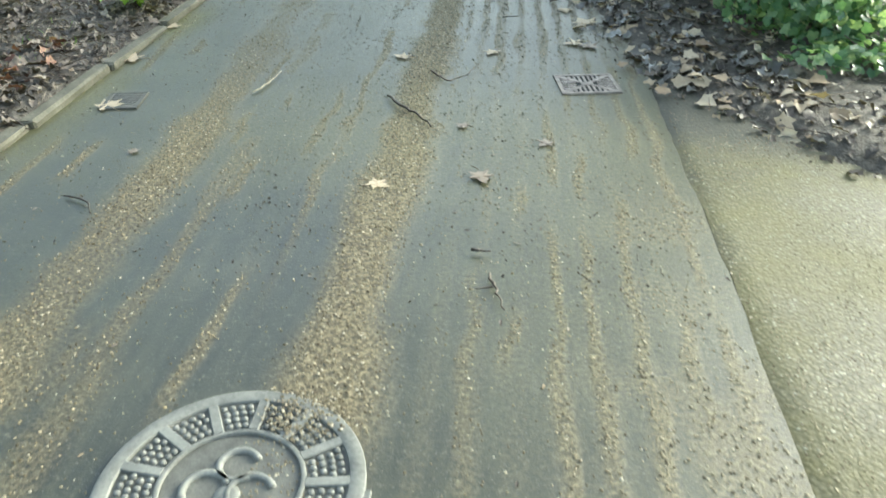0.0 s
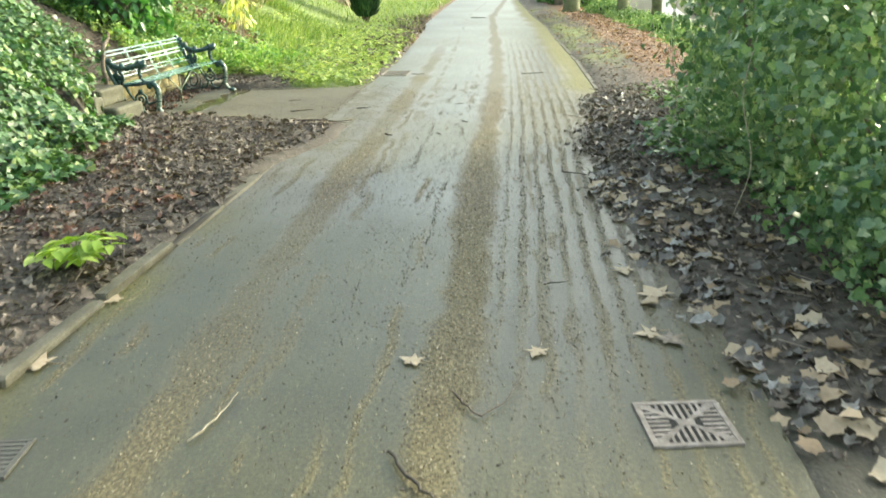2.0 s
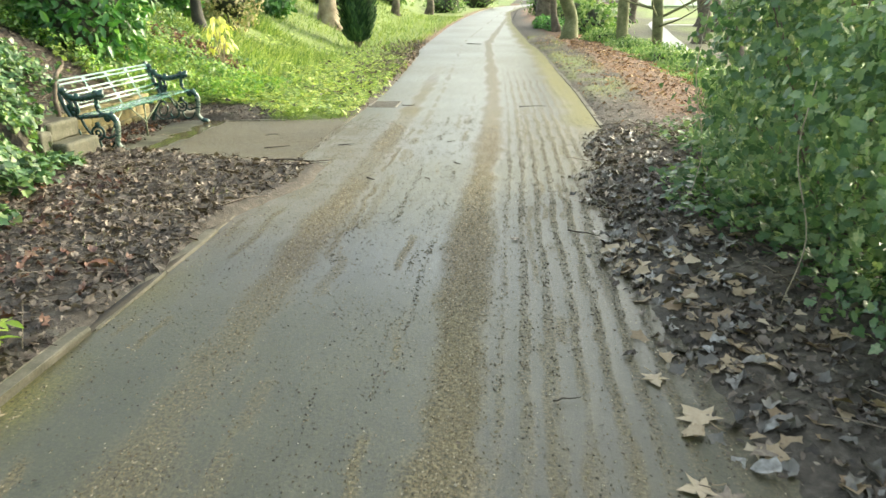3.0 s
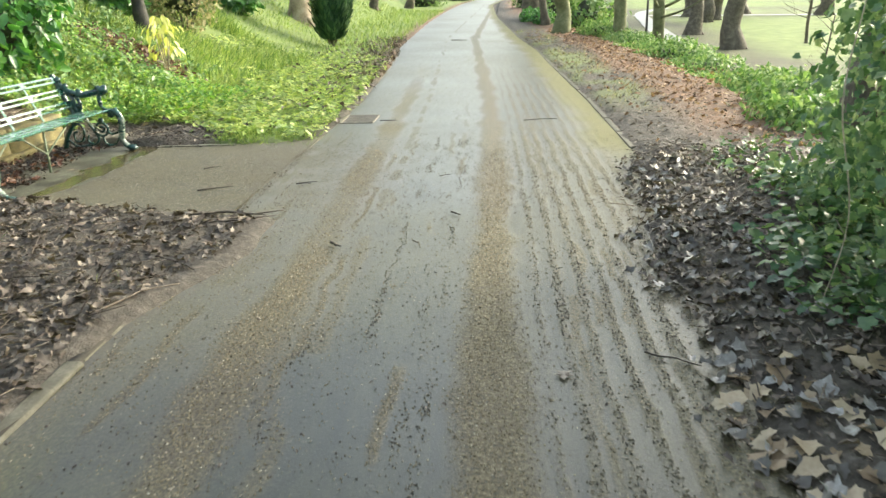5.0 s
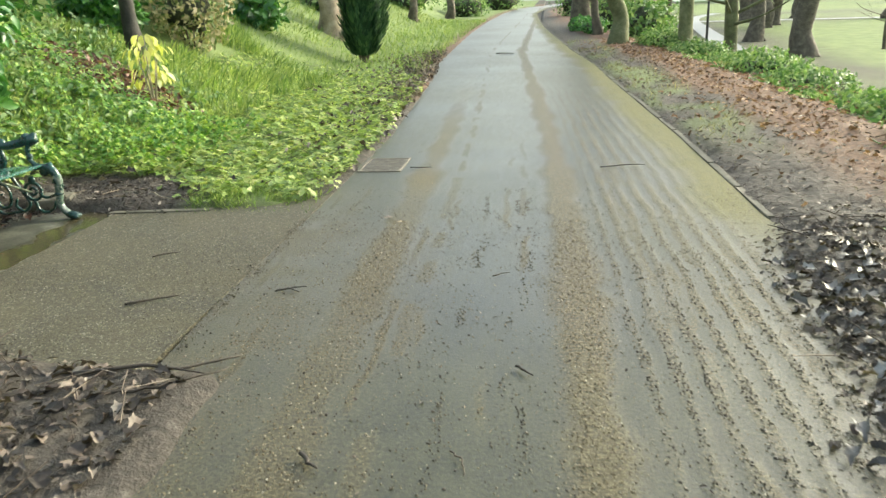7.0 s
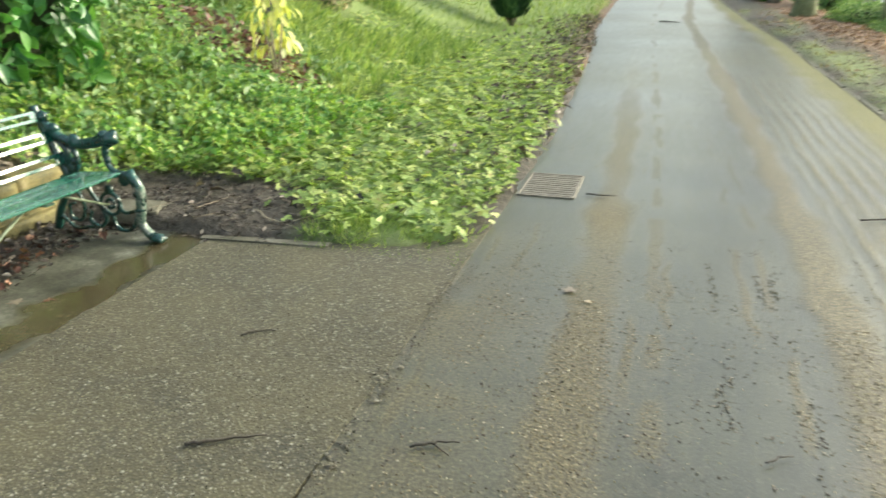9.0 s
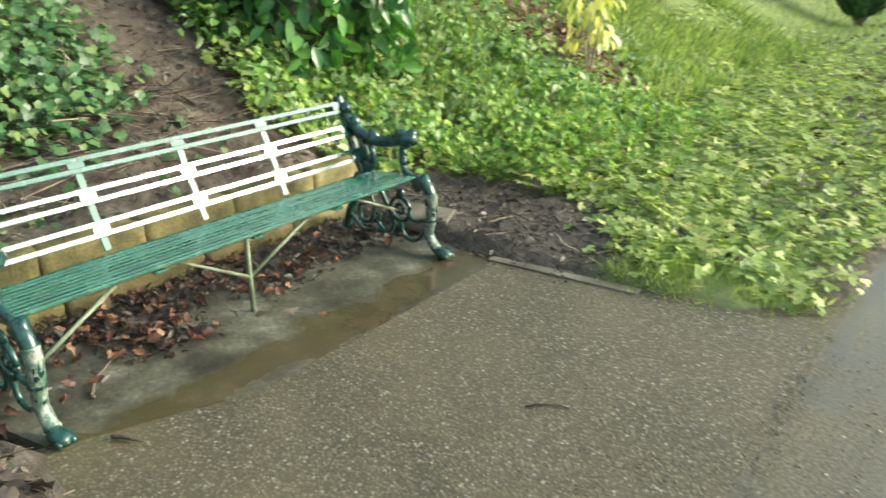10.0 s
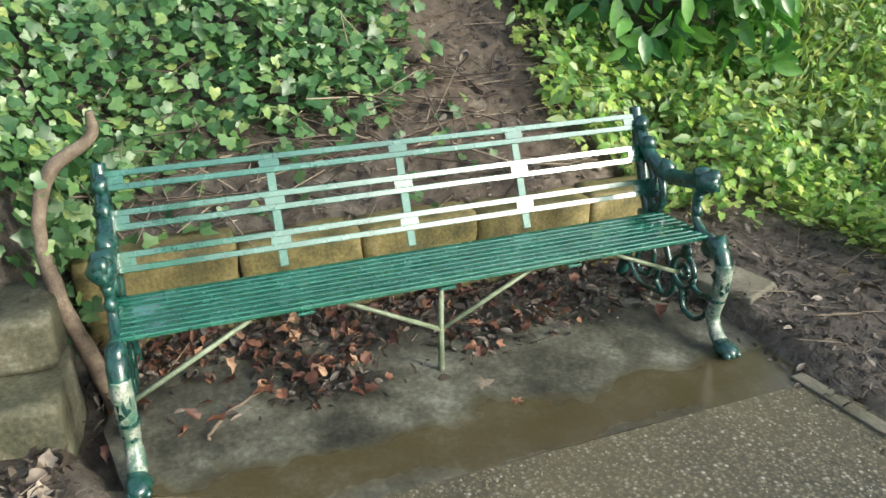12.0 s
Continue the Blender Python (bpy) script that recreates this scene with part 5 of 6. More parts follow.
for x, y, s, a, lab, m in (
    (-0.48, 2.87, 0.13, 250, "pale tan fallen maple leaf, curled, on grit", None), (-0.02, 3.0, 0.16, 200, "flat brown maple leaf pressed on the asphalt", M_FLATLEAF),
    (-0.01, 4.72, 0.13, 160, "pale tan maple leaf on the asphalt", None), (-0.53, 4.55, 0.14, 70, "faded maple leaf on the grit strip", None),
    (0.54, 4.91, 0.15, 100, "pale brown maple leaf at the path edge", None), (0.62, 5.33, 0.2, 30, "large pale maple leaf at the path edge", None),
    (0.91, 4.72, 0.16, 330, "damp brown maple leaf at the path edge", M_DEAD), (0.46, 5.74, 0.15, 190, "pale maple leaf at the path edge", None),
    (0.55, 4.88, 0.17, 220, "brown maple leaf at the path edge", M_DEAD), (0.84, 5.17, 0.18, 120, "brown maple leaf on the litter", M_DEAD),
    (0.89, 4.69, 0.17, 20, "pale maple leaf on the litter", None), (-2.19, 4.42, 0.2, 80, "pale curled leaf lying against the kerb", None),
    (-1.98, 3.62, 0.22, 40, "large pale leaf lying over the gully grate", None), (-2.25, 5.1, 0.13, 10, "tan leaf against the kerb", None),
    (1.28, 11.39, 0.16, 100, "whitish wet leaf on dark soil", M_GREYLEAF), (1.5, 11.46, 0.17, 200, "whitish wet leaf on dark soil", M_GREYLEAF),
    (0.55, 9.92, 0.15, 250, "whitish wet leaf at the path edge", M_GREYLEAF), (0.71, 10.37, 0.16, 310, "grey wet leaf at the path edge", M_GREYLEAF),
    (-4.55, 11.62, 0.1, 10, "curled brown leaf on the concrete slab", M_DEAD), (-4.4, 11.72, 0.06, 100, "small curled leaf on the concrete slab", M_RUSSET),
    (-1.85, 12.56, 0.09, 10, "black shrivelled leaf on the path", M_DEAD), (-1.73, 12.47, 0.05, 80, "scrap of white leaf on the path", M_PALE),
    (-0.17, 7.73, 0.1, 180, "small brown leaf on the grit", M_DEAD), (0.3, 3.35, 0.1, 140, "small dark leaf on the asphalt", M_DEAD),
    (-0.1, 3.5, 0.09, 60, "dark shrivelled leaf on the asphalt", M_DEAD), (-1.63, 3.09, 0.07, 10, "dark shrivelled leaf on the asphalt", M_DEAD)):
    fallen_leaf(x, y, s, a, lab, m)


# ---- growing things ----
M_DRYGRASS = leafy("dry_grass_blade", [(0.1, (0.12, 0.13, 0.05)), (0.5, (0.24, 0.23, 0.1)), (0.9, (0.4, 0.35, 0.2))], 0.6, 0.3)
def on_ground(n, x0, x1, y0, y1, keep=None, rs=None):
    rs = rs or R
    x, y = rs.uniform(x0, x1, n), rs.uniform(y0, y1, n)
    if keep is not None:
        k = keep(x, y)
        k = rs.uniform(size=n) < k
        x, y = x[k], y[k]
    e = 0.05
    h = height(x, y)
    nrm = np.stack([-(height(x + e, y) - h) / e, -(height(x, y + e) - h) / e, np.ones_like(x)], -1)
    nrm = np.clip(nrm, -1.5, 1.5)
    nrm /= np.linalg.norm(nrm, axis=1, keepdims=True)
    return np.stack([x, y, h], -1), nrm


def carpet(name, shape, n, area, keep, size, material, label, category, lift=0.06, upright=0.35, spread=1.0):
    """Leaves over the ground, raised by up to lift, facing up and outward with some scatter."""
    p, nrm = on_ground(n, *area, keep)
    k = len(p)
    mound = 0.5 + 0.5 * vnoise(p[:, 0], p[:, 1], 2.2, 61)
    p = p + nrm * (lift * (0.15 + 0.85 * R.uniform(size=k) ** 0.8) * (0.4 + mound))[:, None]
    up = nrm + rdirs(k) * upright
    tip = rdirs(k) * spread
    tip -= up * (np.sum(tip * up, 1) / np.sum(up * up, 1))[:, None]
    tip[:, 2] -= 0.15
    return scatter(name, shape, p, tip, up, R.uniform(size[0], size[1], k), material, label, category)


# ivy over the left bank
def ivy_left(x, y):
    edge = np.interp(y, [-2, 5, 7.5, 8.6, 9.5, 9.75, 10.2, 10.6, 11.6, 12.3], [-3.7, -3.75, -3.9, -4.1, -4.45, -4.85, -5.05, -5.8, -6.05, -6.4])
    body = sstep(0.12, -0.15, x - edge + 0.2 * vnoise(x, y, 2, 62))
    trail = sstep(12.35, 11.7, y + (x + 6) * -0.12 + 0.25 * vnoise(x, y, 1.6, 63))
    return body * np.where(x < -5.4, trail, 1)


carpet("ivy_bank", IVY, 60000, (-8.4, -3.4, 3.0, 12.6), ivy_left, (0.038, 0.076), M_IVY, "dense glossy green ivy covering the bank", "ivy", 0.2, 0.55)
carpet("ivy_runners", IVY, 2600, (-6.4, -5.0, 10.2, 12.2), lambda x, y: (x < -5.44) * (x > -6.1) * (0.05 + 0.4 * sstep(11.0, 10.4, y)), (0.035, 0.075), M_IVY, "thin ivy runners creeping down to the stone wall", "ivy", 0.1, 0.6)


# ground cover right of the bench, turf along the path
def cover_left(x, y):
    k = sstep(12.95, 13.25, y - 0.3 * sstep(-3.4, -4.3, x) * sstep(-5.6, -5.1, x) + 0.5 * sstep(-5.2, -5.9, x) + 0.15 * vnoise(x, y, 3, 64)) * (x < path_left(y) - 0.02 + 0.06 * vnoise(x, y, 5, 65))
    bare = sstep(1.15, 0.75, np.hypot((x + 4.6) / 0.95, (y - 13.0) / 0.75) + 0.2 * vnoise(x, y, 3, 83))
    brown = sstep(1.0, 0.6, np.hypot((x + 6.15) / 1.2, (y - 16.5) / 0.85) + 0.2 * vnoise(x, y, 2.5, 84))
    far = sstep(26, 15.5, y)
    hill = np.where(x < -5.4, sstep(12.4, 12.75, y + 0.3 * vnoise(x, y, 2, 66)), 1)
    return k * (1 - bare) * (1 - 0.9 * brown) * far * hill * np.where(x > -3.3, sstep(26, 17, y) * 0.8, 1)


carpet("ground_cover", TREFOIL, 30000, (-6.5, -2.4, 12.6, 24), cover_left, (0.035, 0.07), M_COVER, "low yellow-green leafy ground cover beside the path", "ground cover", 0.1, 0.4)
carpet("bank_weeds", LOBELEAF, 20000, (-7.6, -3.9, 12.2, 16.5), lambda x, y: cover_left(x, y) * sstep(-4.0, -4.7, x + 0.3 * vnoise(x, y, 1.3, 26)) * sstep(-0.5, 0.1, vnoise(x, y, 3.6, 25)), (0.032, 0.064), M_WEED, "lush bright green round-leaved weeds at the foot of the slope", "weeds", 0.26, 0.42)
carpet("slope_plants", OVAL, 9000, (-9.5, -5.3, 12.4, 18), lambda x, y: cover_left(x, y) * 0.8, (0.06, 0.12), M_SHRUB, "mixed leafy weeds on the slope", "weeds", 0.25, 0.6)


def blades(name, n, area, keep, size, label, mat=None, lean=0.7):
    p, nrm = on_ground(n, *area, keep)
    k = len(p)
    tip = nrm * 1.0 + rdirs(k) * lean
    tip[:, 2] = np.abs(tip[:, 2])
    return scatter(name, BLADE, p, tip, rdirs(k), R.uniform(size[0], size[1], k), mat or M_GRASS, label, "grass", stretch=R.uniform(0.6, 1.3, k))


blades("edge_grass", 1900, (-3.6, -2.5, 12.78, 13.35), lambda x, y: 0.3 + 0.7 * (vnoise(x, y, 4, 67) > 0), (0.04, 0.1), "bright tufts of grass at the edge of the bay")
blades("turf", 22000, (-8, -2.5, 13.2, 30), lambda x, y: (x < path_left(y) - 0.03) * (0.3 + 0.4 * vnoise(x, y, 1.2, 68)) * sstep(30, 22, y) * sstep(13.5, 17.5, y) * (0.25 + 0.75 * sstep(0.2, 0.9, path_left(y) - x)) * (1 - 0.9 * sstep(-4.4, -5.0, x) * (y < 14)), (0.05, 0.12), "short park turf mixed with weeds beside the path")
blades("tall_grass", 9000, (-7.5, -4.8, 14.2, 24), lambda x, y: sstep(-0.1, 0.4, vnoise(x, y, 0.9, 69)) * sstep(0.8, 1.1, np.hypot((x + 6.15) / 1.2, (y - 16.5) / 0.85)), (0.14, 0.3), "tall green grass on the slope", lean=0.5)
blades("far_turf", 16000, (-14, -3.0, 24, 60), lambda x, y: (x < path_left(y) - 0.1), (0.1, 0.25), "green turf on the far slope")
blades("shoulder_grass", 9000, (-1.0, 2.2, 14, 34), lambda x, y: sstep(0.75, 0.3, np.abs(x - path_right(y) - 0.5)) * (x > path_right(y) + 0.08) * sstep(-0.2, 0.4, vnoise(x, y, 1.5, 4)) * sstep(13.5, 17, y), (0.03, 0.09), "thin dry grass on the shoulder of the path", M_DRYGRASS)
blades("soil_weeds", 500, (-4.0, -2.5, 3, 9.8), lambda x, y: (vnoise(x, y, 3, 70) > 0.5) * 1.0, (0.03, 0.08), "sparse seedlings in the mulch bed")


# fallen leaves and mulch
def drift(name, shape, n, area, keep, size, material, label, lift=0.012, tilt=0.45):
    p, nrm = on_ground(n, *area, keep)
    k = len(p)
    p[:, 2] = np.maximum(p[:, 2], 0.004) + R.uniform(0.2, 1, k) * lift
    up = nrm + rdirs(k) * tilt
    tip = rdirs(k)
    tip -= up * (np.sum(tip * up, 1) / np.sum(up * up, 1))[:, None]
    return scatter(name, shape, p, tip, up, R.uniform(size[0], size[1], k), material, label, "leaf litter", stretch=R.uniform(0.6, 1.1, k))


bed_left = lambda x, y: (x < bed_edge(y) - 0.08) * (x > -4.6) * (y < pad_low(x) - 0.02) * (0.78 + 0.22 * vnoise(x, y, 1.3, 71))
drift("mulch_leaves", CURL, 5200, (-4.6, -2.0, 1.5, 10.3), bed_left, (0.04, 0.085), M_DEAD, "dark rotting leaves on the mulch bed", 0.03, 0.6)
drift("mulch_scraps", OVAL, 14000, (-4.6, -2.0, 1.5, 10.3), bed_left, (0.025, 0.06), M_DEAD, "scraps of bark and leaf on the mulch bed", 0.025, 0.7)
drift("red_leaves", CURL, 900, (-4.4, -2.5, 3.0, 9.6), lambda x, y: bed_left(x, y) * sstep(0.1, 0.4, vnoise(x, y, 0.9, 72) + 0.15 + 0.3 * (x < -3.3)), (0.05, 0.1), M_RUSSET, "reddish fallen leaves at the foot of the ivy", 0.035, 0.6)
bed_right = lambda x, y: sstep(-0.25, 0.12, x - soil_right(y) + 0.12 * vnoise(x, y, 3, 73)) * (x < 2.2)
drift("edge_leaves", CURL, 8500, (0.2, 2.3, 3.0, 12.3), lambda x, y: bed_right(x, y) * (0.5 + 0.5 * vnoise(x, y, 1.5, 74)) * (0.4 + 0.6 * sstep(4.5, 7.5, y)), (0.035, 0.08), M_DEAD, "brown maple leaves drifted along the path edge", 0.018, 0.4)
drift("edge_scraps", OVAL, 6000, (0.2, 2.4, 2.6, 12.6), bed_right, (0.02, 0.05), M_DEAD, "scraps of leaf along the path edge", 0.012, 0.45)
drift("pale_edge_leaves", CURL, 1000, (0.25, 1.7, 4.0, 11.8), lambda x, y: bed_right(x, y) * sstep(1.0, 0.2, x - soil_right(y)), (0.05, 0.115), M_GREYLEAF, "grey wet leaves along the path edge", 0.03, 0.35)
drift("tan_edge_leaves", MAPLE, 420, (0.4, 1.9, 3.4, 7.8), lambda x, y: bed_right(x, y) * sstep(1.1, 0.2, x - soil_right(y)), (0.06, 0.12), M_PALE, "tan maple leaves along the path edge", 0.02, 0.35)
drift("bank_leaves", CURL, 5000, (0.2, 4.2, 12.2, 34), lambda x, y: (0.06 + sstep(0.75, 1.4, x - path_right(y) + 0.3 * vnoise(x, y, 1, 75))) * sstep(3.2, 2.4, x - path_right(y)) * (x > path_right(y) + 0.1), (0.045, 0.09), M_TAN, "russet leaves strewn over the bank", 0.03, 0.5)
drift("bank_scraps", OVAL, 9000, (0.2, 4.0, 11.8, 30), lambda x, y: (x > path_right(y) + 0.06) * 0.8, (0.03, 0.07), M_DEAD, "scraps of leaf on the bare bank", 0.02, 0.5)
drift("bench_leaves", CURL, 620, (-5.32, -4.6, 10.35, 12.6), lambda x, y: sstep(-4.72, -5.06, x + 0.2 * vnoise(x, y, 3, 76) - 0.08 * sstep(11.4, 10.8, y)) * sstep(12.8, 11.2, y), (0.03, 0.068), M_RUSSET, "red-brown wet leaves heaped under the bench", 0.05, 0.9)
drift("bench_scraps", OVAL, 4500, (-5.33, -4.6, 10.3, 12.8), lambda x, y: sstep(-4.72, -5.0, x + 0.2 * vnoise(x, y, 3, 76)), (0.02, 0.06), M_MOULD, "dark leaf scraps under the bench", 0.03, 0.8)
drift("soil_scraps", OVAL, 4200, (-6.6, -3.4, 12.7, 14.0), lambda x, y: 0.8 * sstep(1.25, 0.8, np.hypot((x + 4.55) / 0.9, (y - 13.1) / 0.75)), (0.02, 0.055), M_MOULD, "leaf scraps on the bare soil", 0.02, 0.7)
drift("trail_scraps", OVAL, 5000, (-9, -5.45, 11.0, 13.2), lambda x, y: 0.8, (0.02, 0.06), M_MOULD, "leaf scraps on the worn slope", 0.02, 0.7)
drift("turf_leaves", CURL, 5000, (-5, -2.4, 13, 30), lambda x, y: (x < path_left(y) + 0.05) * (0.08 + 0.9 * sstep(15, 19, y) * sstep(1.3, 0.1, path_left(y) - x)), (0.05, 0.1), M_DEAD, "scattered brown leaves on the turf", 0.1, 0.5)
drift("brown_fern", OVAL, 2600, (-7.5, -4.9, 15.4, 17.6), lambda x, y: sstep(1.0, 0.5, np.hypot((x + 6.15) / 1.2, (y - 16.5) / 0.85)), (0.05, 0.12), M_RUSSET, "patch of dead brown bracken on the slope", 0.15, 0.9)
drift("path_scraps", OVAL, 1500, (-2.3, 0.9, 1, 22), None, (0.008, 0.028), M_DEAD, "tiny leaf scraps on the path", 0.003, 0.2)
drift("path_flecks", OVAL, 260, (-4.0, 0.9, 1, 16), None, (0.006, 0.02), M_PALE, "tiny pale flecks on the path", 0.003, 0.2)


# loose grit
def grit(name, n, area, keep, size, label, z, material=None):
    x, y = R.uniform(area[0], area[1], n), R.uniform(area[2], area[3], n)
    k = R.uniform(size=n) < keep(x, y)
    x, y = x[k], y[k]
    p = np.stack([x, y, road_height(x, y) + z], -1)
    m = len(x)
    d = rdirs(m)
    d[:, 2] *= 0.2
    up = rdirs(m) * 0.3
    up[:, 2] += 1
    scatter(name, GRIT, p, d, up, R.uniform(size[0], size[1], m) ** 1.0, material or M_PEBBLE, label, "grit")


grit("path_grit", 110000, (-2.3, 0.88, 1.0, 12.5), lambda x, y: gravel_amount(x, y) ** 1.5 * np.where((x > -0.2) & (y > 3.5), 0.3, 1.0), (0.006, 0.015), "loose yellow-brown grit in strips along the path", 0.001)
grit("stray_grit", 14000, (-2.3, 0.88, 1.0, 13), lambda x, y: 0.8 + 0 * x, (0.004, 0.012), "stray stones on the path", 0.001)
grit("bay_grit", 20000, (-4.12, -2.4, 10.2, 12.8), lambda x, y: 0.9 + 0 * x, (0.004, 0.012), "loose stones on the gravelly bay", 0.006, M_CHIP)
x0, y0 = -0.4, 1.47
grit("cover_grit", 1500, (-0.56, -0.2, 1.3, 1.62), lambda x, y: sstep(1.0, 0.4, np.hypot((x - x0) / 0.15, (y - y0) / 0.13)), (0.006, 0.014), "grit washed over the manhole rim", 0.014)
TREAD_LINES = (-1.19, -0.98, -0.74, -0.66)
tread_keep = lambda x, y: np.maximum(tread_zone(x, y) * sstep(0.1, 0.9, tread(x, y) + 0.7 * vnoise(x, y, 12, 28) + 0.5 * vnoise(x, y, 1.7, 24)) * (0.25 + 0.75 * sstep(4.5, 8.0, y)) * sstep(13.2, 10.5, y), sum(strip_at(x, y, c, 0.022) * sstep(-0.1, 0.4, vnoise(x, y, 3.1, 27 + i)) for i, c in enumerate(TREAD_LINES)) * sstep(4, 7, y) * 0.8)
grit("tread_crumbs", 78000, (-1.4, 0.85, 3.0, 13.2), tread_keep, (0.006, 0.017), "dark crumbs of wet silt pressed up between tyre treads", 0.001, M_SILTCRUMB)
grit("stray_crumbs", 16000, (-2.4, 0.85, 2.0, 13.5), lambda x, y: sstep(0.0, 0.6, vnoise(x, y, 5, 23) + 0.3), (0.005, 0.015), "stray dark crumbs of silt on the asphalt", 0.001, M_SILTCRUMB)
grit("joint_grit", 900, (-2.58, -2.4, 10.3, 12.95), lambda x, y: sstep(0.06, 0.01, np.abs(x + 2.455 + (y - 11) * 0.035)) * sstep(-0.2, 0.4, vnoise(x, y, 4, 22)), (0.01, 0.026), "pale stones broken out along the joint of bay and path", 0.006, M_CHIP)
grit("mud_crumbs", 5000, (-2.5, 0.9, 4, 12.6), lambda x, y: mud_and_dim_amount(x, y) ** 1.5, (0.006, 0.02), "crumbs of soil along the path edges", 0.001, M_DEAD)
grit("apron_grit", 9000, (0.9, 2.2, 1.0, 3.8), lambda x, y: (x < soil_right(y)) * 0.8, (0.004, 0.012), "loose stones on the mossy apron", 0.001)


def sticks(name, n, area, keep, length, label):
    """Fine twigs lying in the mulch."""
    p, nrm = on_ground(n, *area, keep)
    p[:, 2] += 0.02
    d = rdirs(len(p))
    d[:, 2] *= 0.25
    needle = (np.array([(-0.012, 0, 0), (0.012, 0, 0), (0, 0, 0.02), (-0.008, 1, 0.01), (0.008, 1, 0.01), (0, 1, 0.024), (0.03, 0.5, 0.03)], float), [(0, 1, 4, 3), (1, 2, 5, 4), (2, 0, 3, 5)])
    return scatter(name, needle, p, d, nrm, R.uniform(length[0], length[1], len(p)), M_STRAWS, label, "twigs")


M_STRAWS = leafy("mulch_twig", [(0.05, (0.03, 0.02, 0.014)), (0.5, (0.1, 0.075, 0.055)), (0.95, (0.3, 0.25, 0.19))], 0.7, 0.0)
sticks("mulch_twigs", 1900, (-4.4, -2.0, 1.5, 10.2), bed_left, (0.06, 0.28), "fine twigs in the mulch bed")
sticks("edge_twigs", 500, (0.4, 2.2, 3.0, 12.5), bed_right, (0.06, 0.3), "fine twigs along the path edge")
sticks("soil_twigs", 500, (-6.6, -3.4, 12.7, 14.0), lambda x, y: sstep(1.25, 0.8, np.hypot((x + 4.55) / 0.9, (y - 13.1) / 0.75)), (0.05, 0.2), "fine twigs on the bare soil")
sticks("slope_twigs", 1500, (-6.6, -5.45, 10.3, 13), lambda x, y: 0.35 + 0.65 * sstep(0.45, 0.1, np.abs(x + 5.9 + (y - 10.6) * 0.15)) * (y < 12.1), (0.08, 0.4), "dry stems on the slope above the wall")
sticks("bench_twigs", 200, (-5.3, -4.7, 10.3, 12.8), None, (0.05, 0.2), "fine twigs under the bench")


# ---- shrubs and trees ----
def shrub(name, x, y, rx, ry, rz, n, shape, size, material, label, category, z=None, lift=0.75, group="", stems=7, core=0.7, seed=0, hollow=0.62):
    rs = np.random.RandomState(seed + 100)
    z = float(height(x, y)) if z is None else z
    b = base_of(name, (x, y, z), label, category, group)
    c = np.array([x, y, z + rz * lift])
    bm = bmesh.new()
    for i in range(stems):
        d = rdirs(1, 0.7, rs)[0]
        e = c + d * np.array([rx, ry, rz]) * rs.uniform(0.5, 0.95)
        mid = (np.array([x, y, z]) + e) / 2 + rs.normal(size=3) * 0.08 * rx
        tube(bm, smooth_line([(x + d[0] * 0.08, y + d[1] * 0.08, z - 0.08), tuple(mid), tuple(e)], 4), [0.02 * max(rx, 0.5), 0.012 * max(rx, 0.5), 0.004], 5)
    part("stem", bm, M_STEM, b)
    # solid dark lump added behind the leaves as painted inner shade
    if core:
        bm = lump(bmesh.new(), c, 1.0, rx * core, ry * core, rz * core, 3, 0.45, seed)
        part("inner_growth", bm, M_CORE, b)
    d = rdirs(n, 0.15, rs)
    bul = 1 + 0.42 * np.array([noise.noise(Vector(q) * 2.1 + Vector((seed, 0, 0))) for q in d]) + 0.12 * np.array([noise.noise(Vector(q) * 6 + Vector((seed, 3, 0))) for q in d])
    rad = bul * (hollow + (1.04 - hollow) * rs.uniform(size=n) ** 0.55)
    p = c + d * rad[:, None] * np.array([rx, ry, rz])
    p[:, 2] = np.maximum(p[:, 2], height(p[:, 0], p[:, 1]) + 0.02)
    up = d + rdirs(n, 0.3, rs) * 0.75
    tip = rdirs(n, -0.35, rs) + d * 0.5
    scatter("foliage", shape, p, tip, up, rs.uniform(size[0], size[1], n), material, parent=b, kind="")
    return b


# the ivy-clad mass on the right and its tree
IVYMASS = [(1.95, 5.4, 0.55, 0.9, 0.55, 3200), (2.1, 6.6, 0.85, 0.95, 1.05, 5200), (2.05, 7.9, 0.92, 1.0, 1.5, 7000), (2.15, 8.9, 0.98, 0.9, 1.6, 6200), (2.15, 9.9, 0.6, 0.75, 0.42, 1800)]
for i, (x, y, a, b_, c_, n) in enumerate(IVYMASS):
    shrub("ivy_thicket", x, y, a, b_, c_, int(n * 0.95), IVY, (0.034, 0.068), M_IVY_DARK, "dense dark glossy ivy thicket beside the path", "ivy thicket", z=0.0, lift=0.8, group="ivy thickets", seed=i, core=0, hollow=0.35)
carpet("ivy_skirt", IVY, 8200, (0.8, 2.6, 4.2, 11.2), lambda x, y: sstep(-0.1, 0.4, x - 1.35 + 0.3 * sstep(7.0, 8.2, y) * sstep(10.2, 9.4, y) - 0.25 * vnoise(x, y, 1.4, 81) - 0.25 * sstep(7.5, 5.5, y)), (0.042, 0.08), M_IVY_DARK, "ivy creeping out over the leaf litter", "ivy", 0.16, 0.5)
carpet("edge_weeds", TREFOIL, 520, (1.1, 2.3, 10.0, 12.0), lambda x, y: sstep(0.35, 0.9, x - 0.75 + 0.2 * vnoise(x, y, 2, 82)), (0.025, 0.05), M_IVY, "leafy weeds at the edge of the bare soil", "weeds", 0.2, 0.6)


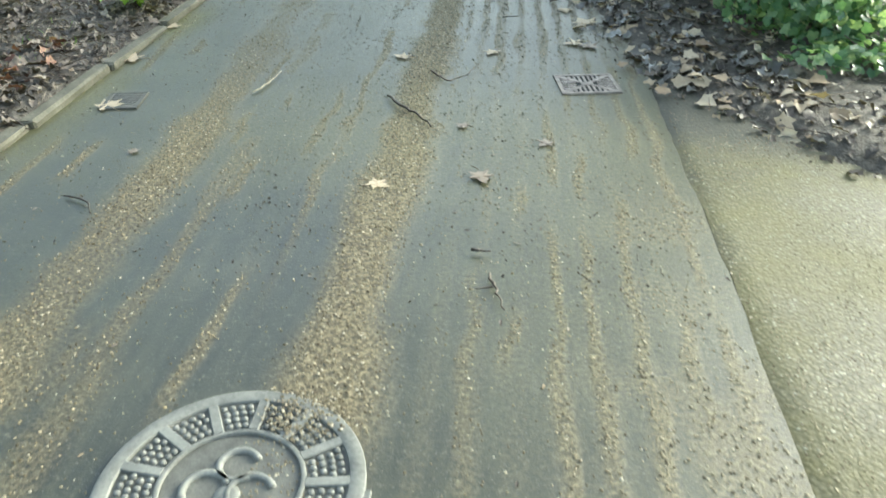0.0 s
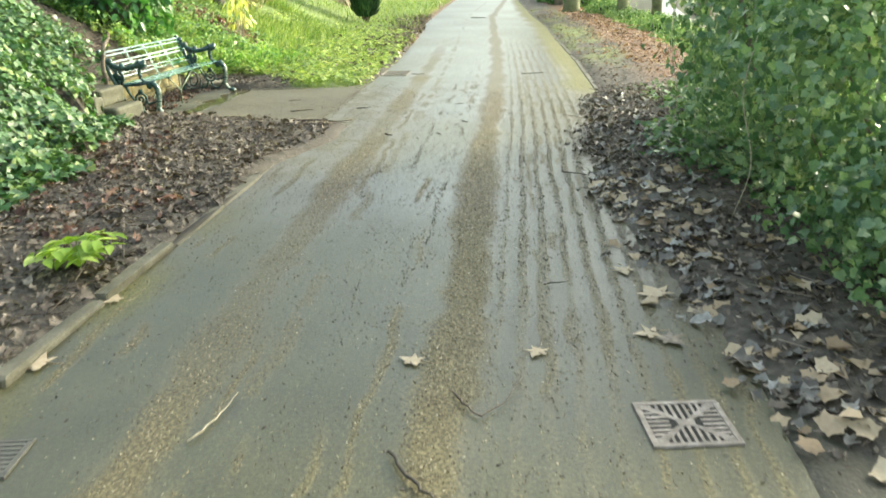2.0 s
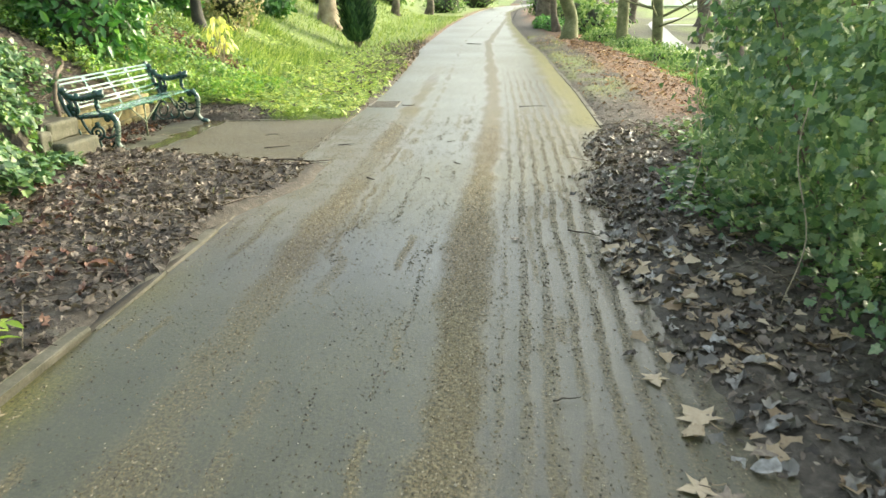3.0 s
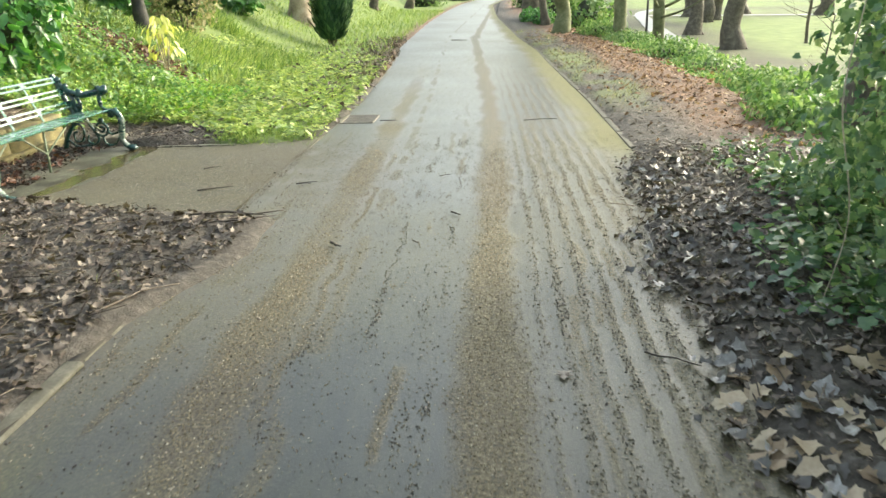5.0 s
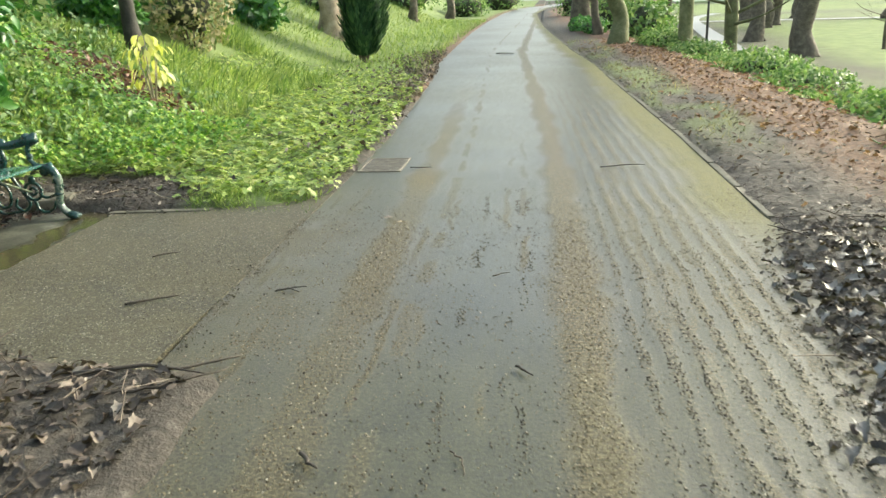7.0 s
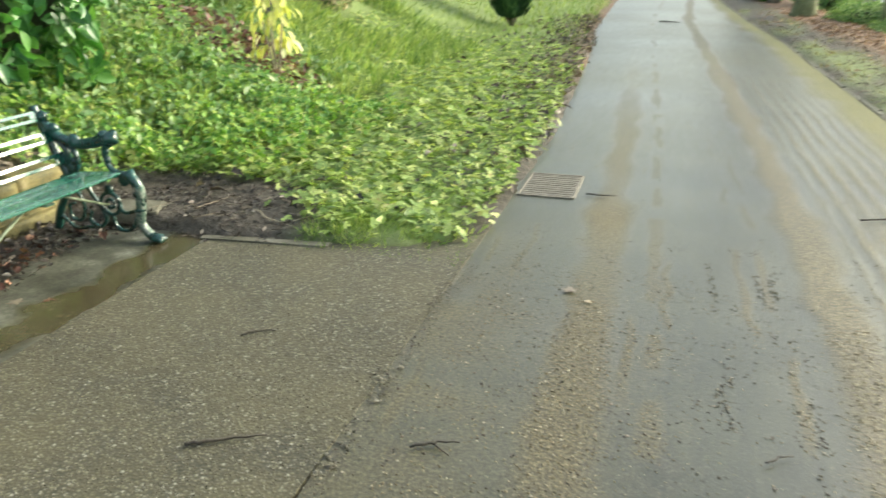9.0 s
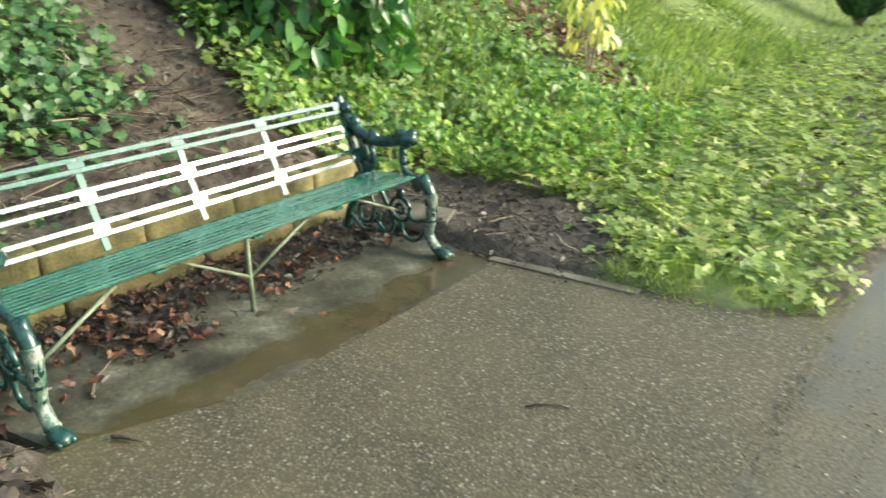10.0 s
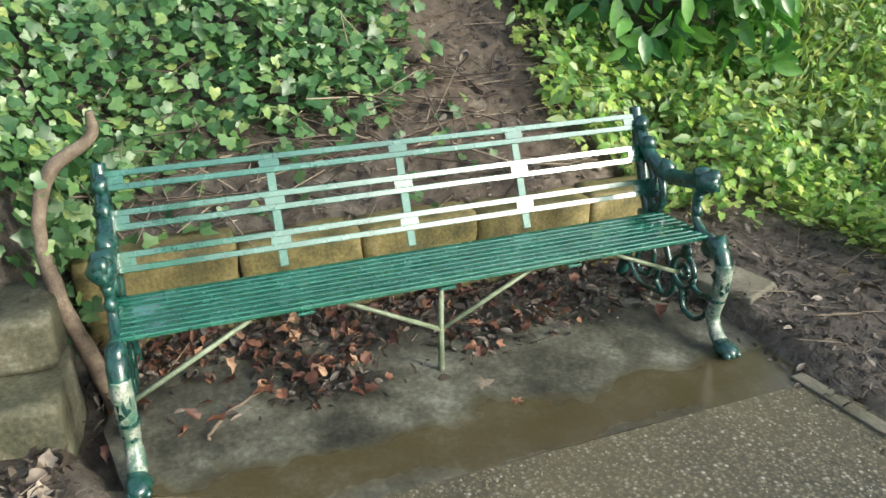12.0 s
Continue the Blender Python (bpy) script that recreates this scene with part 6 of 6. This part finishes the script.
def tree(x, y, r, h, bark, label, lean=(0, 0), seed=0, twigs=26, foot=1.5, leaves=0, group="park trees", z=None):
    rs = random.Random(seed)
    z = float(height(x, y)) if z is None else z
    b = base_of("tree", (x, y, z), label, "tree", group)
    pts = [(x, y, z - 0.25), (x + lean[0] * 0.02, y, z + 0.12)] + [(x + lean[0] * h * k + rs.uniform(-1, 1) * r * 0.6, y + lean[1] * h * k + rs.uniform(-1, 1) * r * 0.6, z + h * k) for k in (0.08, 0.2, 0.4, 0.65, 1.0)]
    line = smooth_line(pts, 5)
    bm = tube(bmesh.new(), line, [r * foot * 1.15, r * foot, r * 1.08, r, r * 0.9, r * 0.7, r * 0.3], 14)
    for v in bm.verts:
        k = noise.noise(Vector((v.co.x * 6, v.co.y * 6, v.co.z * 1.2)))
        c = Vector((x, y, v.co.z))
        v.co += (v.co - c) * 0.12 * k
    for i in range(5):
        a = 2 * math.pi * i / 5 + rs.uniform(0, 1)
        d = Vector((math.cos(a), math.sin(a), 0))
        o = Vector((x, y, z))
        tube(bm, smooth_line([tuple(o + d * r * 0.6 + Vector((0, 0, r * 1.2))), tuple(o + d * r * 1.3 + Vector((0, 0, r * 0.25))), tuple(o + d * r * 2.1 - Vector((0, 0, r * 0.5)))], 3), [r * 0.35, r * 0.28, r * 0.12], 6)
    part("trunk", bm, bark, b)
    bm = bmesh.new()
    for i in range(twigs):
        k = rs.uniform(0.45, 0.98)
        p = line[min(len(line) - 1, int(k * (len(line) - 1)))]
        a, up = rs.uniform(0, 2 * math.pi), rs.uniform(0.3, 0.9)
        d = Vector((math.cos(a), math.sin(a), up)).normalized()
        l = h * rs.uniform(0.18, 0.4)
        q = p + d * l
        m = (p + q) / 2 + Vector((rs.uniform(-1, 1), rs.uniform(-1, 1), -0.5)) * l * 0.12
        tube(bm, smooth_line([tuple(p), tuple(m), tuple(q)], 3), [r * 0.28, r * 0.15, r * 0.04], 5)
        for j in range(3):
            s = p.lerp(q, rs.uniform(0.4, 0.95))
            e = s + (d + Vector((rs.uniform(-1, 1), rs.uniform(-1, 1), rs.uniform(-0.3, 0.8)))).normalized() * l * 0.4
            tube(bm, [s, (s + e) / 2 + Vector((0, 0, 0.05)), e], [r * 0.08, r * 0.05, r * 0.015], 4)
    part("crown", bm, bark, b)
    if leaves:
        nr = np.random.RandomState(seed)
        dd = rdirs(leaves, 0.2, nr)
        c = np.array(line[-1]) - np.array([0, 0, h * 0.2])
        p = c + dd * np.array([h * 0.3, h * 0.3, h * 0.32]) * nr.uniform(0.35, 1, leaves)[:, None] ** 0.5
        scatter("foliage", OVAL, p, rdirs(leaves, -0.3, nr), dd + rdirs(leaves, 0, nr), nr.uniform(0.12, 0.25, leaves), M_SHRUB, parent=b, kind="")
    return b


tree(2.42, 10.65, 0.23, 8, M_BARK, "ivy-wrapped dark tree trunk at the path edge", (0.02, 0), 1, 16, 1.3)
shrub("ivy_climber", 2.36, 10.5, 0.4, 0.4, 1.2, 1500, IVY, (0.05, 0.1), M_IVY_DARK, "ivy climbing up the dark trunk", "ivy", z=0.7, lift=1.15, seed=31, core=0, stems=3)
tree(1.42, 31.2, 0.21, 9, M_BARK_GREEN, "greenish leaning tree trunk by the path", (-0.09, 0), 2)
tree(1.15, 36.5, 0.13, 8, M_BARK, "slim leaning tree trunk by the path", (-0.1, 0), 3)
tree(0.9, 43.0, 0.38, 11, M_BARK, "stout grey tree trunk by the path", (0, 0), 4)
tree(3.05, 29.6, 0.18, 9, M_BARK_GREEN, "slim upright algae-green tree trunk", (-0.02, 0), 5)
tree(4.05, 28.8, 0.165, 9, M_BARK_GREEN, "slim upright olive-barked tree", (0.0, 0), 6)
for i, (x, y, r, le) in enumerate([(10.4, 52.0, 0.36, (-0.02, 0)), (9.8, 41.5, 0.38, (0.005, 0)), (14.4, 66, 0.4, (0, 0)), (15.9, 69, 0.32, (0.01, 0)), (15.5, 76, 0.45, (0, 0)), (21, 80, 0.5, (0, 0)), (26, 74, 0.5, (0, 0)), (10.5, 86, 0.4, (0, 0)), (31, 66, 0.5, (0, 0)), (5.0, 66, 0.3, (0, 0)), (2.8, 58, 0.3, (0.02, 0))]):
    tree(x, y, r, 13, M_BARK, "grey-brown tree trunk on the lower lawn", le, 20 + i, 20)
tree(13.9, 44.0, 0.07, 5, M_BARK, "thin staked sapling on the lawn", (0, 0), 40, 12, 1.1)
tree(16.2, 43.0, 0.1, 6, M_BARK, "slim forked young tree on the lawn", (0.01, 0), 44, 14, 1.2)
tree(6.4, 22.5, 0.03, 2.2, M_BARK, "bare small sapling above the shrubs", (0.08, 0), 41, 10, 1.1)
tree(-7.3, 31.3, 0.3, 9, M_BARK_LIGHT, "pale tan tree trunk on the slope", (0.02, 0), 42)
tree(-6.66, 18.15, 0.1, 7, M_BARK_DARK, "thin dark tree trunk on the slope", (0.0, 0), 43)
for i, (x, y, r) in enumerate([(-9.5, 27, 0.14), (-9.8, 45, 0.25), (-8.2, 52, 0.2), (-11.5, 38, 0.25), (-7.5, 64, 0.25), (-12, 58, 0.3), (-6.8, 78, 0.3), (-10, 24, 0.12), (-13, 31, 0.2)]):
    tree(x, y, r, 9, M_BARK, "dark slim tree trunk on the green slope", (0, 0), 50 + i, 18)


def conifer(x, y, w, h, seed):
    rs = np.random.RandomState(seed)
    z = float(height(x, y))
    b = base_of("conifer", (x, y, z), "dark green columnar conifer standing in turf", "conifer", "columnar conifers")
    bm = bmesh.new()
    tube(bm, smooth_line([(x, y, z - 0.1), (x + 0.02, y, z + 0.4), (x, y, z + h * 0.9)], 4), [0.1, 0.08, 0.02], 8)
    for i in range(5):
        a = i * 1.3
        tube(bm, smooth_line([(x + 0.05 * math.cos(a), y + 0.05 * math.sin(a), z), (x + 0.15 * math.cos(a), y + 0.15 * math.sin(a), z + 0.3), (x + 0.25 * math.cos(a), y + 0.25 * math.sin(a), z + 0.8)], 3), [0.035, 0.03, 0.01], 6)
    part("trunk", bm, M_BARK, b)
    # dark solid column added inside the sprays, standing for their inner shade
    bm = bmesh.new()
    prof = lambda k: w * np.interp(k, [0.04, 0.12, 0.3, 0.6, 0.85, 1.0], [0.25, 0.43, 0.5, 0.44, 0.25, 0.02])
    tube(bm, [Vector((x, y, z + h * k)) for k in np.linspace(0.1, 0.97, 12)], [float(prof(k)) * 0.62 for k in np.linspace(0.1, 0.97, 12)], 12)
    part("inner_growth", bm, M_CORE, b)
    n = 9000
    k = rs.uniform(0.05, 1, n)
    a = rs.uniform(0, 2 * math.pi, n)
    rr = prof(k) * (0.85 + 0.22 * np.sin(a * 5 + k * 9 + seed)) * rs.uniform(0.62, 1.22, n)
    p = np.stack([x + np.cos(a) * rr, y + np.sin(a) * rr, z + k * h], -1)
    out = np.stack([np.cos(a), np.sin(a), 1.4 + 0 * a], -1)
    scatter("foliage", SPRAY, p, out + rdirs(n, 0, rs) * 0.4, np.stack([np.cos(a), np.sin(a), 0 * a], -1) + rdirs(n, 0, rs) * 0.4, rs.uniform(0.14, 0.3, n), M_CONIFER, parent=b, kind="")
    return b


conifer(-5.25, 26.7, 0.76, 3.4, 1)
conifer(-6.5, 33.5, 1.0, 4.2, 2)

# hedge of light shrubs along the drop
HEDGE = [(2.75, 13.6, 0.65, 0.7), (3.1, 15.0, 0.75, 0.75), (3.3, 16.8, 0.75, 0.7), (3.3, 18.6, 0.8, 0.7), (3.2, 20.6, 0.75, 0.62), (3.1, 22.8, 0.75, 0.62), (2.9, 25.2, 0.75, 0.65), (2.75, 27.6, 0.75, 0.65), (2.3, 30.2, 0.75, 0.6), (4.4, 17.6, 0.8, 0.8), (4.5, 15.4, 0.8, 0.8), (4.4, 13.4, 0.8, 0.7), (3.7, 12.2, 0.9, 0.75)]
for i, (x, y, r, hh) in enumerate(HEDGE):
    shrub("bush", x + 0.3, y, r, r * 1.25, hh * (0.4 + 0.2 * (i % 3)) * (0.66 if y > 20 else 0.5 if y > 16 else 0.6), 2000, OVAL, (0.055, 0.11), M_SHRUB, "light green broad-leaved shrub above the lower lawn", "bush", lift=0.75, group="shrubs along the bank", seed=60 + i, core=0.45, hollow=0.5)
for i, (x, y) in enumerate([(0.75, 38.0), (0.35, 40.5)]):
    shrub("clipped_hedge", x + 0.35, y, 0.5, 1.3, 0.3, 900, ROUND, (0.06, 0.1), M_LAUREL, "small clipped dark green hedge by the path", "hedge", seed=80 + i)
for i, (x, y, r, hh) in enumerate([(2.6, 36, 0.9, 0.9), (3.4, 40, 1.2, 1.2), (2.2, 46, 1.2, 1.1), (3.6, 52, 1.6, 1.5), (1.4, 62, 1.6, 1.4), (4.5, 72, 2.2, 1.8)]):
    shrub("bush", x, y, r, r * 1.2, hh, 900, OVAL, (0.14, 0.26), M_SHRUB, "pale green shrub beside the far path", "bush", lift=0.6, group="far shrubs", seed=90 + i, core=0.6)

# the green slope on the left
SLOPE = [(-6.65, 13.8, 0.85, 0.95, M_LAUREL), (-8.1, 15.1, 1.1, 1.1, M_LAUREL), (-8.6, 16.4, 0.8, 0.8, M_LAUREL), (-9.2, 13.2, 1.2, 1.2, M_LAUREL), (-8.6, 17.6, 1.0, 1.0, M_LAUREL), (-7.7, 19.2, 0.55, 0.45, M_LAUREL), (-8.8, 20.5, 1.1, 1.0, M_LAUREL), (-9.0, 11.4, 1.1, 1.0, M_IVY), (-10.5, 16, 1.6, 1.5, M_LAUREL), (-7.9, 21.5, 0.5, 0.4, M_LAUREL), (-9.5, 30, 1.3, 0.9, M_SHRUB), (-9.0, 38, 1.5, 1.0, M_SHRUB), (-12, 44, 2.0, 1.4, M_SHRUB), (-9.5, 58, 1.8, 1.2, M_SHRUB), (-7.8, 26, 0.7, 0.45, M_LAUREL), (-11, 23, 1.5, 1.2, M_LAUREL), (-7.0, 70, 1.8, 1.2, M_SHRUB), (-5.6, 95, 2.5, 2.0, M_SHRUB), (-13, 52, 2.2, 1.6, M_LAUREL)]
for i, (x, y, r, hh, m) in enumerate(SLOPE):
    near = y < 22
    shrub("bush", x, y, r, r, hh * 0.85, 2300 if near else 1000, OVAL, (0.1, 0.19) if near else (0.15, 0.28), m, "dark glossy laurel bush on the slope" if m is not M_SHRUB else "light green bush on the slope", "bush", lift=0.7, group="bushes on the slope", seed=110 + i, core=0.68)
shrub("variegated_bush", -6.9, 20.6, 0.75, 0.75, 0.75, 1600, OVAL, (0.07, 0.13), M_CREAM, "bush with cream and pinkish variegated leaves", "bush", lift=0.9, seed=140, core=0.5)


def yellow_plant():
    x, y = -5.55, 16.35
    z = float(height(x, y))
    b = base_of("yellow_shrub", (x, y, z), "small shrub with drooping bright yellow variegated leaves", "shrub")
    bm = bmesh.new()
    for i in range(5):
        a = i * 1.26
        tube(bm, smooth_line([(x, y, z - 0.05), (x + 0.06 * math.cos(a), y + 0.06 * math.sin(a), z + 0.35), (x + 0.12 * math.cos(a), y + 0.12 * math.sin(a), z + 0.66)], 3), [0.012, 0.009, 0.005], 6)
    part("stem", bm, M_STRAW, b)
    rs = np.random.RandomState(3)
    n = 70
    a = rs.uniform(0, 2 * math.pi, n)
    zz = rs.uniform(0.35, 0.95, n)
    rr = 0.08 + 0.16 * rs.uniform(size=n)
    p = np.stack([x + np.cos(a) * rr, y + np.sin(a) * rr, z + zz], -1)
    tip = np.stack([np.cos(a) * 0.6, np.sin(a) * 0.6, -0.8 + 0 * a], -1) + rs.normal(size=(n, 3)) * 0.25
    scatter("foliage", OVAL, p, tip, np.stack([np.cos(a), np.sin(a), 0.7 + 0 * a], -1), rs.uniform(0.1, 0.17, n), M_YELLOW, parent=b, kind="")
    return b


yellow_plant()


def seedling(x, y, s, label):
    z = float(height(x, y))
    b = base_of("fern", (x, y, z), label, "fern")
    rs = np.random.RandomState(int(abs(x * 100)))
    pos, tips, ups, sz = [], [], [], []
    bm = bmesh.new()
    for i in range(7):
        a = 2 * math.pi * i / 7 + rs.uniform(-0.2, 0.2)
        d = np.array([math.cos(a), math.sin(a), 0])
        top = 0.22 * s * rs.uniform(0.7, 1.1)
        line = smooth_line([(x, y, z), tuple(np.array([x, y, z]) + d * 0.1 * s + np.array([0, 0, top])), tuple(np.array([x, y, z]) + d * 0.3 * s + np.array([0, 0, top * 0.8]))], 5)
        tube(bm, line, [0.004, 0.002], 5)
        for k, q in enumerate(line[3::2]):
            for sgn in (-1, 1):
                pos.append(q)
                side = np.array([-d[1], d[0], 0]) * sgn
                tips.append(side + d * 0.6)
                ups.append((0, 0, 1))
                sz.append(0.16 * s * (1.15 - 0.12 * k))
    part("stalk", bm, M_LIME, b)
    scatter("frond", OVAL, np.array(pos), np.array(tips), np.array(ups, float) + rs.normal(size=(len(ups), 3)) * 0.2, np.array(sz), M_LIME, parent=b, kind="")
    return b


seedling(-2.62, 5.45, 0.82, "bright lime-green young fern by the kerb")

# brown stem that bends up beside the bench
bm = tube(bmesh.new(), smooth_line([(-4.95, 10.385, -0.04), (-4.99, 10.352, 0.09), (-5.0, 10.287, 0.334), (-5.0, 10.262, 0.53), (-5.0, 10.26, 0.634), (-5.0, 10.292, 0.777), (-5.0, 10.347, 0.864), (-5.0, 10.43, 0.916), (-5.0, 10.476, 0.961), (-5.0, 10.481, 1.03)], 6), [0.036, 0.034, 0.03, 0.026, 0.024, 0.024, 0.023, 0.021, 0.018, 0.013], 9)
for v in bm.verts:
    v.co += Vector((noise.noise(v.co * 14), noise.noise(v.co * 14 + Vector((5, 0, 0))), 0)) * 0.008
stem = base_of("woody_stem", (-4.95, 10.385, 0.0), "crooked brown ivy stem with a few leaves beside the bench end", "stem")
part("trunk", bm, M_STEM, stem)
k = 34
hh = R.uniform(0.25, 1.0, k)
pp = np.stack([-5.02 + 0 * hh, np.interp(hh, [0.1, 0.33, 0.63, 0.78, 0.9, 1.03], [10.35, 10.29, 10.26, 10.29, 10.4, 10.48]), hh], -1) + R.normal(size=(k, 3)) * 0.035
scatter("foliage", IVY, pp, rdirs(k, -0.4), rdirs(k, 0.3) + np.array([0.8, 0.2, 0]), R.uniform(0.04, 0.075, k), M_IVY, parent=stem, kind="")
# bare runners hanging in the thicket
for x, y, z in ((1.3, 6.6, 1.2), (1.15, 8.4, 1.5)):
    bm = tube(bmesh.new(), smooth_line([(x, y, z), (x - 0.06, y - 0.05, z * 0.7), (x + 0.02, y - 0.1, z * 0.35), (x - 0.08, y - 0.16, 0.08)], 5), [0.003, 0.004, 0.0035, 0.002], 6)
    tagged(part("bare_runner", bm, M_STRAW), "thin bare creeper stem hanging in the thicket", "stem", "hanging creeper stems")

# lamp post far off by the lower path
def lamp_post(x, y):
    z = float(height(x, y))
    b = base_of("lamp_post", (x, y, z), "slim dark lamp post beside the lower path", "lamp post")
    part("pole", tube(bmesh.new(), [Vector((x, y, z - 0.2)), Vector((x, y, z + 2)), Vector((x, y, z + 4.4))], [0.06, 0.05, 0.04], 10), M_POST, b)
    part("base", tube(bmesh.new(), [Vector((x, y, z - 0.1)), Vector((x, y, z + 0.5)), Vector((x, y, z + 0.62))], [0.1, 0.1, 0.06], 10), M_POST, b)
    part("lantern", tube(bmesh.new(), [Vector((x, y, z + 4.4)), Vector((x, y, z + 4.55)), Vector((x, y, z + 4.8)), Vector((x, y, z + 4.9))], [0.05, 0.13, 0.16, 0.03], 10), M_POST, b)


lamp_post(6.05, 42.2)
